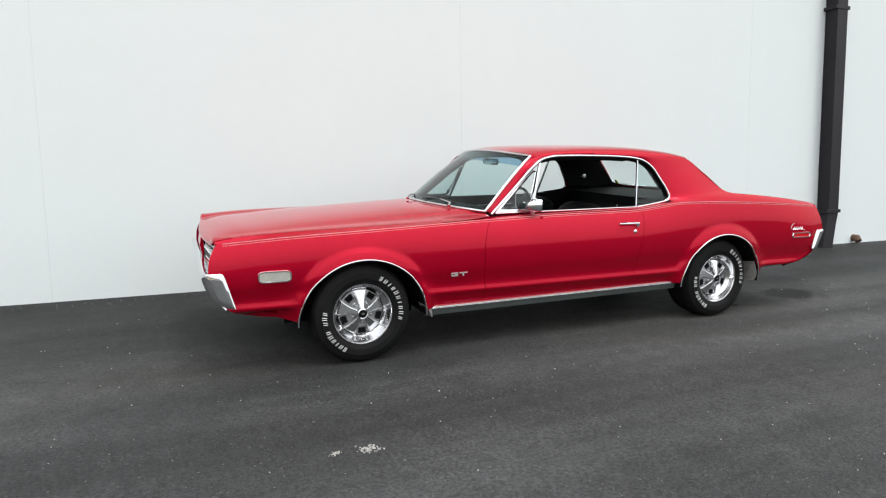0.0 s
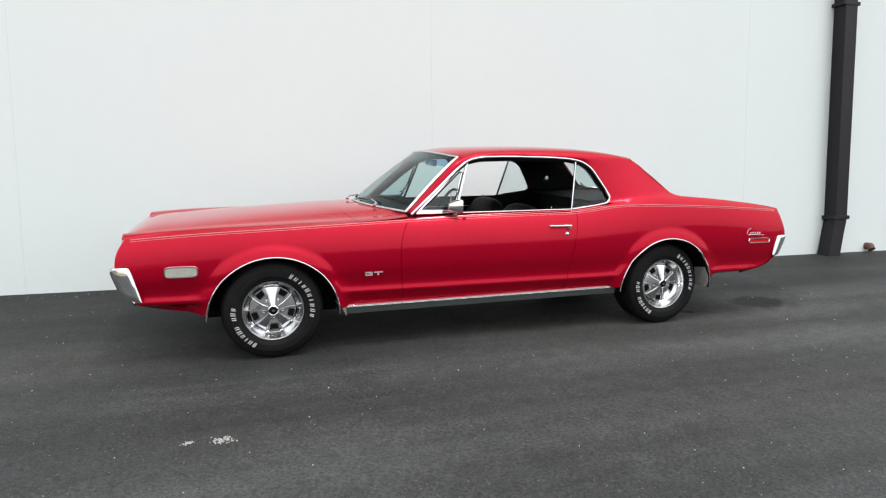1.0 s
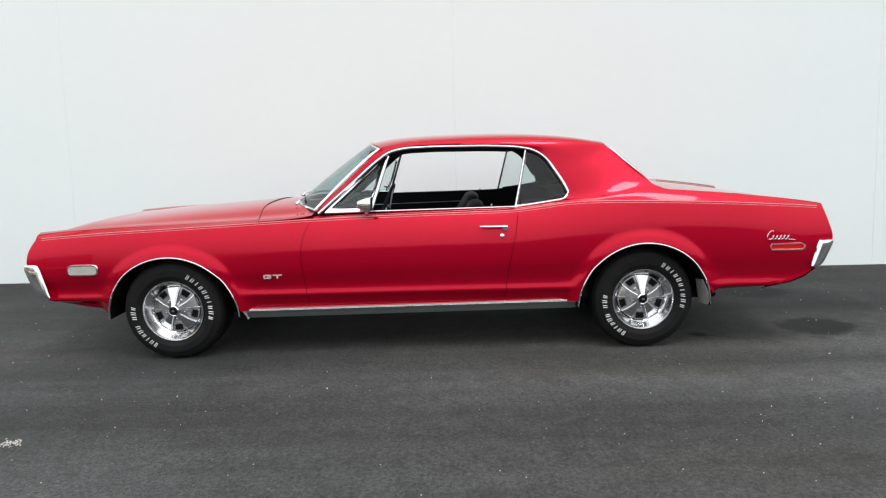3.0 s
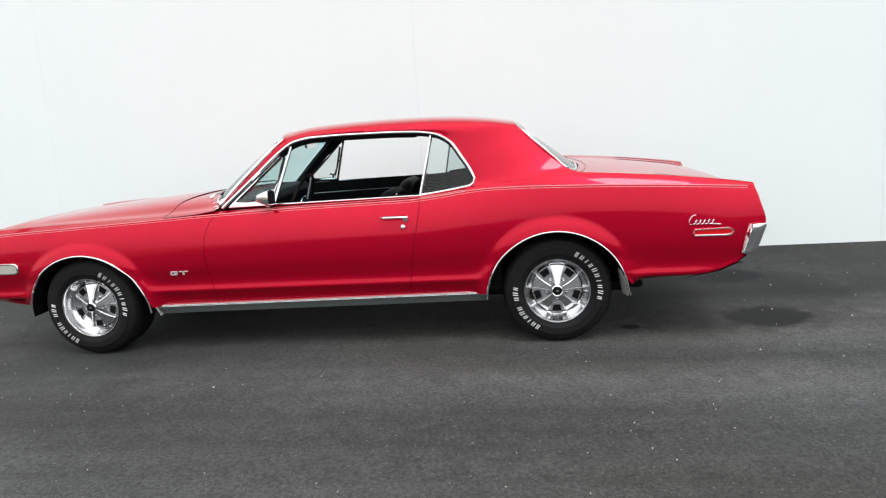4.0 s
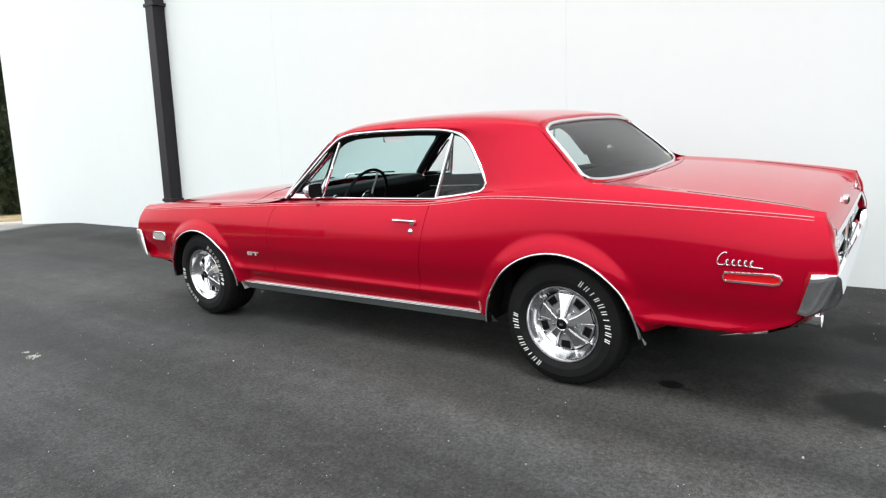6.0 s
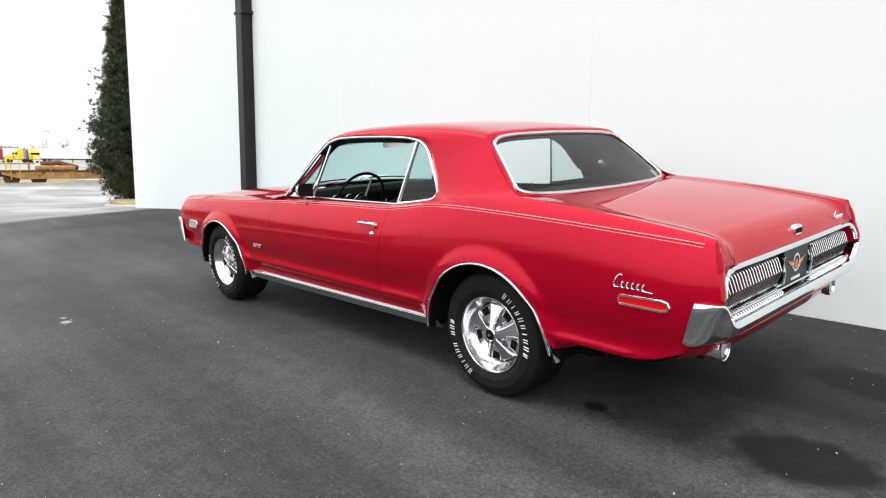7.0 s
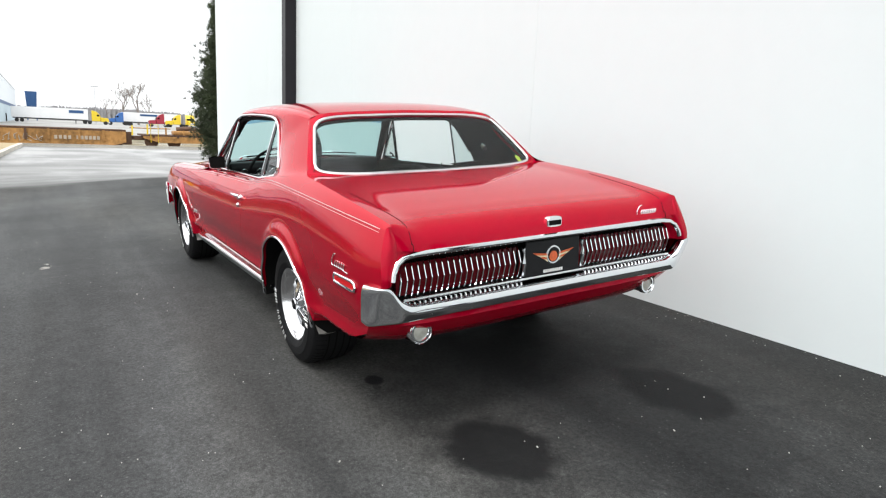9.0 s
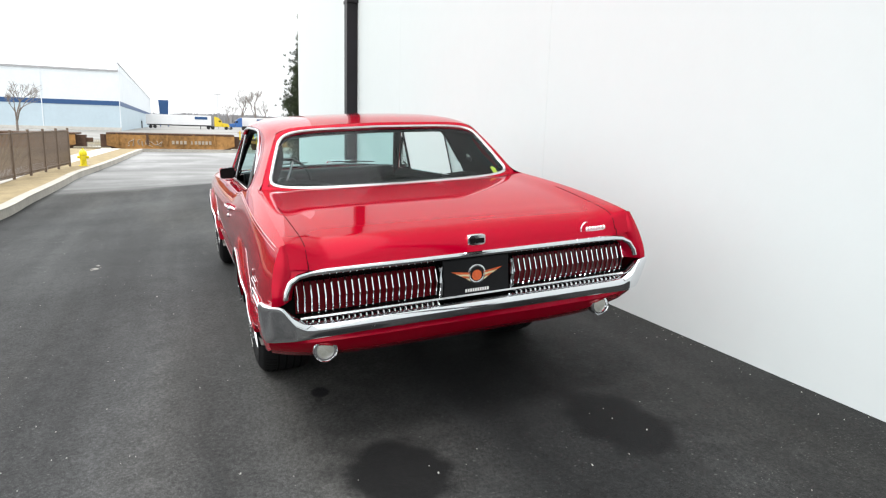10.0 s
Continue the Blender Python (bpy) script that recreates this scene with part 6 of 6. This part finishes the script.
def tractor(x, y, z, d, paint, label, side_on=True):
    """A long-nosed tractor unit; d = 1 faces +y."""
    t = thing("truck_tractor", label, "truck", "truck tractors in the yard")

    def P(u, w, zz):
        return Vector((x - 1.25 + w, y + d * u, z + zz)) if side_on else Vector((x - 1.25 + u, y + w, z + zz))
    def hull(pts, wid, m_, name, lab=""):
        secs = [[P(u, w, zz) for u, zz in pts] for w in (-wid, wid)]
        part(name, loft(secs), m_, t, lab, smooth=False, bevel=0.06)
    hull([(0.0, 0.9), (2.1, 0.9), (2.2, 2.3), (2.0, 2.7), (1.2, 3.6), (0.2, 3.9), (0.0, 3.85)], 1.2, paint, "cab")
    hull([(2.2, 0.8), (4.3, 0.75), (4.35, 1.5), (4.0, 1.85), (2.2, 2.05)], 0.85, paint, "bonnet")
    hull([(1.25, 2.25), (1.95, 2.25), (1.9, 2.75), (1.3, 2.85)], 1.215, DARK, "side_window")
    hull([(2.12, 2.2), (2.24, 2.2), (2.1, 2.75), (1.98, 2.8)], 1.05, DARK, "windscreen")
    hull([(4.34, 0.9), (4.42, 0.9), (4.42, 1.5), (4.34, 1.5)], 0.5, TRIM, "radiator_grille")
    hull([(4.2, 0.45), (4.6, 0.45), (4.6, 0.75), (4.2, 0.75)], 1.15, TRIM, "bumper")
    hull([(-2.2, 0.7), (0.0, 0.7), (0.0, 1.0), (-2.2, 1.0)], 0.5, TYRE, "chassis")
    for u in (-1.7, -0.5, 3.5):
        for w in (-1.0, 1.0):
            c_ = P(u, w, 0.5)
            part("truck_wheel", lathe([(0.0, 0.14), (0.28, 0.12), (0.5, 0.1), (0.5, -0.14), (0.0, -0.14)], 16, "x" if side_on else "y", c_), TYRE, t)
    return t


YZ = -0.45
trailer(-205, -8.9, 9.3, YZ, "long white box trailer with a dark logo panel")
tractor(-205, 10.2, YZ, 1, YPAINT, "yellow long-nosed truck tractor")
tractor(-212, 19.0, YZ, -1, BPAINT, "blue truck tractor parked in yard")
trailer(-216, 19.0, 36.0, YZ, "white box trailer with a blue logo panel", 4.0)
tractor(-206, 29.5, YZ, -1, RPAINT, "dark red long-nosed truck tractor")
tractor(-205, 34.0, YZ, -1, YPAINT, "yellow long-nosed truck tractor")
tractor(-203, 36.3, YZ, 1, YPAINT, "yellow truck tractor seen from the front", False)
trailer(-208, 38.5, 50.0, YZ, "plain white box trailer in yard")
trailer(-214, 51.0, 66.0, YZ, "plain white box trailer in yard")
trailer(-211, 67.0, 82.0, YZ, "plain white box trailer in yard")
lg = part("logo_panel", box(-204.99, -204.95, 4.6, 8.2, YZ + 2.9, YZ + 3.7), CLADD, None, smooth=False)
lg.parent = bpy.data.objects["trailer"]
lg = part("logo_panel", box(-215.99, -215.95, 24.0, 29.0, YZ + 3.0, YZ + 3.6), CLADD, None, smooth=False)
lg.parent = bpy.data.objects["trailer.001"]

wh = thing("warehouse", "large white warehouse with blue band and pale blue base", "warehouse")
Y0, Y1, X0, X1 = -110.0, -10.0, -290.0, -125.0
part("lower_wall", box(X0, X1, Y0, Y1, -0.6, 3.95), CLADB, wh, smooth=False)
part("blue_band", box(X0 - 0.03, X1 + 0.05, Y0, Y1 + 0.05, 3.95, 4.75), CLADD, wh, smooth=False)
part("upper_wall", box(X0, X1, Y0, Y1, 4.75, 10.0), CLADW, wh, smooth=False)
part("side_parapet", loft([[(X1, Y1 - 0.3, 10.0), (X1, Y1 + 0.03, 10.0), (X1, Y1 + 0.03, 11.3), (X1, Y1 - 0.3, 11.3)], [(X0, Y1 - 0.3, 10.0), (X0, Y1 + 0.03, 10.0), (X0, Y1 + 0.03, 10.6), (X0, Y1 - 0.3, 10.6)]]), CLADW, wh, smooth=False)
part("roof_edge", box(X1 - 0.1, X1 + 0.15, Y0, Y1, 9.85, 10.15), WGREY, wh, smooth=False)
part("parapet_cap", tube([(X1, Y1, 11.35), (X0, Y1, 10.65)], 0.16, 5), WGREY, wh)
for k in range(8):
    part("wall_rib", box(X1, X1 + 0.12, Y1 - 0.12 - 12 * k, Y1 + 0.02 - 12 * k, -0.5, 9.8), CLADW, wh, smooth=False)
part("base_course", box(X1, X1 + 0.2, Y0, Y1, -0.6, 0.1), SLAB, wh, smooth=False)
hop = part("dust_hopper", loft([[(-292 + q, -5.0 - w, z), (-288 - q, -5.0 - w, z), (-288 - q, -5.0 + w, z), (-292 + q, -5.0 + w, z)] for w, q, z in ((1.6, 0.4, 4.4), (1.95, 0.0, 10.4))]), CLADD, None, smooth=False)
tagged(hop, "deep blue steel hopper beside the warehouse", "hopper")
for dx, dy in ((-1.5, -1.5), (1.5, -1.5), (-1.5, 1.5), (1.5, 1.5)):
    part("hopper_leg", box(-290 + dx - 0.15, -290 + dx + 0.15, -5 + dy - 0.15, -5 + dy + 0.15, -0.5, 4.5), CLADD, hop, smooth=False)
bin_ = part("waste_container", box(-204, -201.5, -13.6, -9.8, YZ, 1.6), DARK, None, smooth=False, bevel=0.1)
tagged(bin_, "black waste container in the yard", "container")
for k, (x, y, h) in enumerate(((-250, 14.0, 12.5), (-240, 47, 10), (-235, 56, 10.5), (-230, 78, 10))):
    t = thing("yard_lamp", "tall thin grey lamp post in yard", "lamp post", "yard lamps", (x, y, -0.45))
    part("lamp_pole", tube([(0, 0, 0), (0, 0, h)], [0.14, 0.07], 6), WGREY, t)
    part("lamp_head", box(-0.3, 0.3, -1.2, 1.2, h - 0.1, h + 0.15), WGREY, t, smooth=False)

# far woods: a long uneven belt of many narrow crowns
verts, faces = [], []
r_ = random.Random(9)
for k in range(3600):
    y = -260 + 640 * k / 3600 + r_.uniform(-0.4, 0.4)
    x = -430 + r_.uniform(-12, 12)
    h = 7.2 + 0.7 * math.sin(y * 0.05) + 0.3 * math.sin(y * 0.31) + r_.uniform(-0.5, 0.35)
    w = r_.uniform(0.5, 1.0)
    i0 = len(verts)
    verts += [(x, y - w, -0.5), (x, y + w, -0.5), (x, y + w * 0.7, h * 0.8), (x, y + w * 0.1, h), (x, y - w * 0.7, h * 0.75), (x - 1.5, y, -0.5), (x - 1.5, y, h * 0.85)]
    faces += [(i0, i0 + 1, i0 + 2, i0 + 3, i0 + 4), (i0 + 1, i0 + 5, i0 + 6, i0 + 2), (i0 + 5, i0, i0 + 4, i0 + 6), (i0 + 2, i0 + 6, i0 + 3), (i0 + 3, i0 + 6, i0 + 4)]
me = bpy.data.meshes.new("far_woods")
me.from_pydata(verts, [], faces)
me.materials.append(WOODS)
tagged(new("far_woods", me), "distant grey belt of bare winter woods", "woods", kind="stuff")
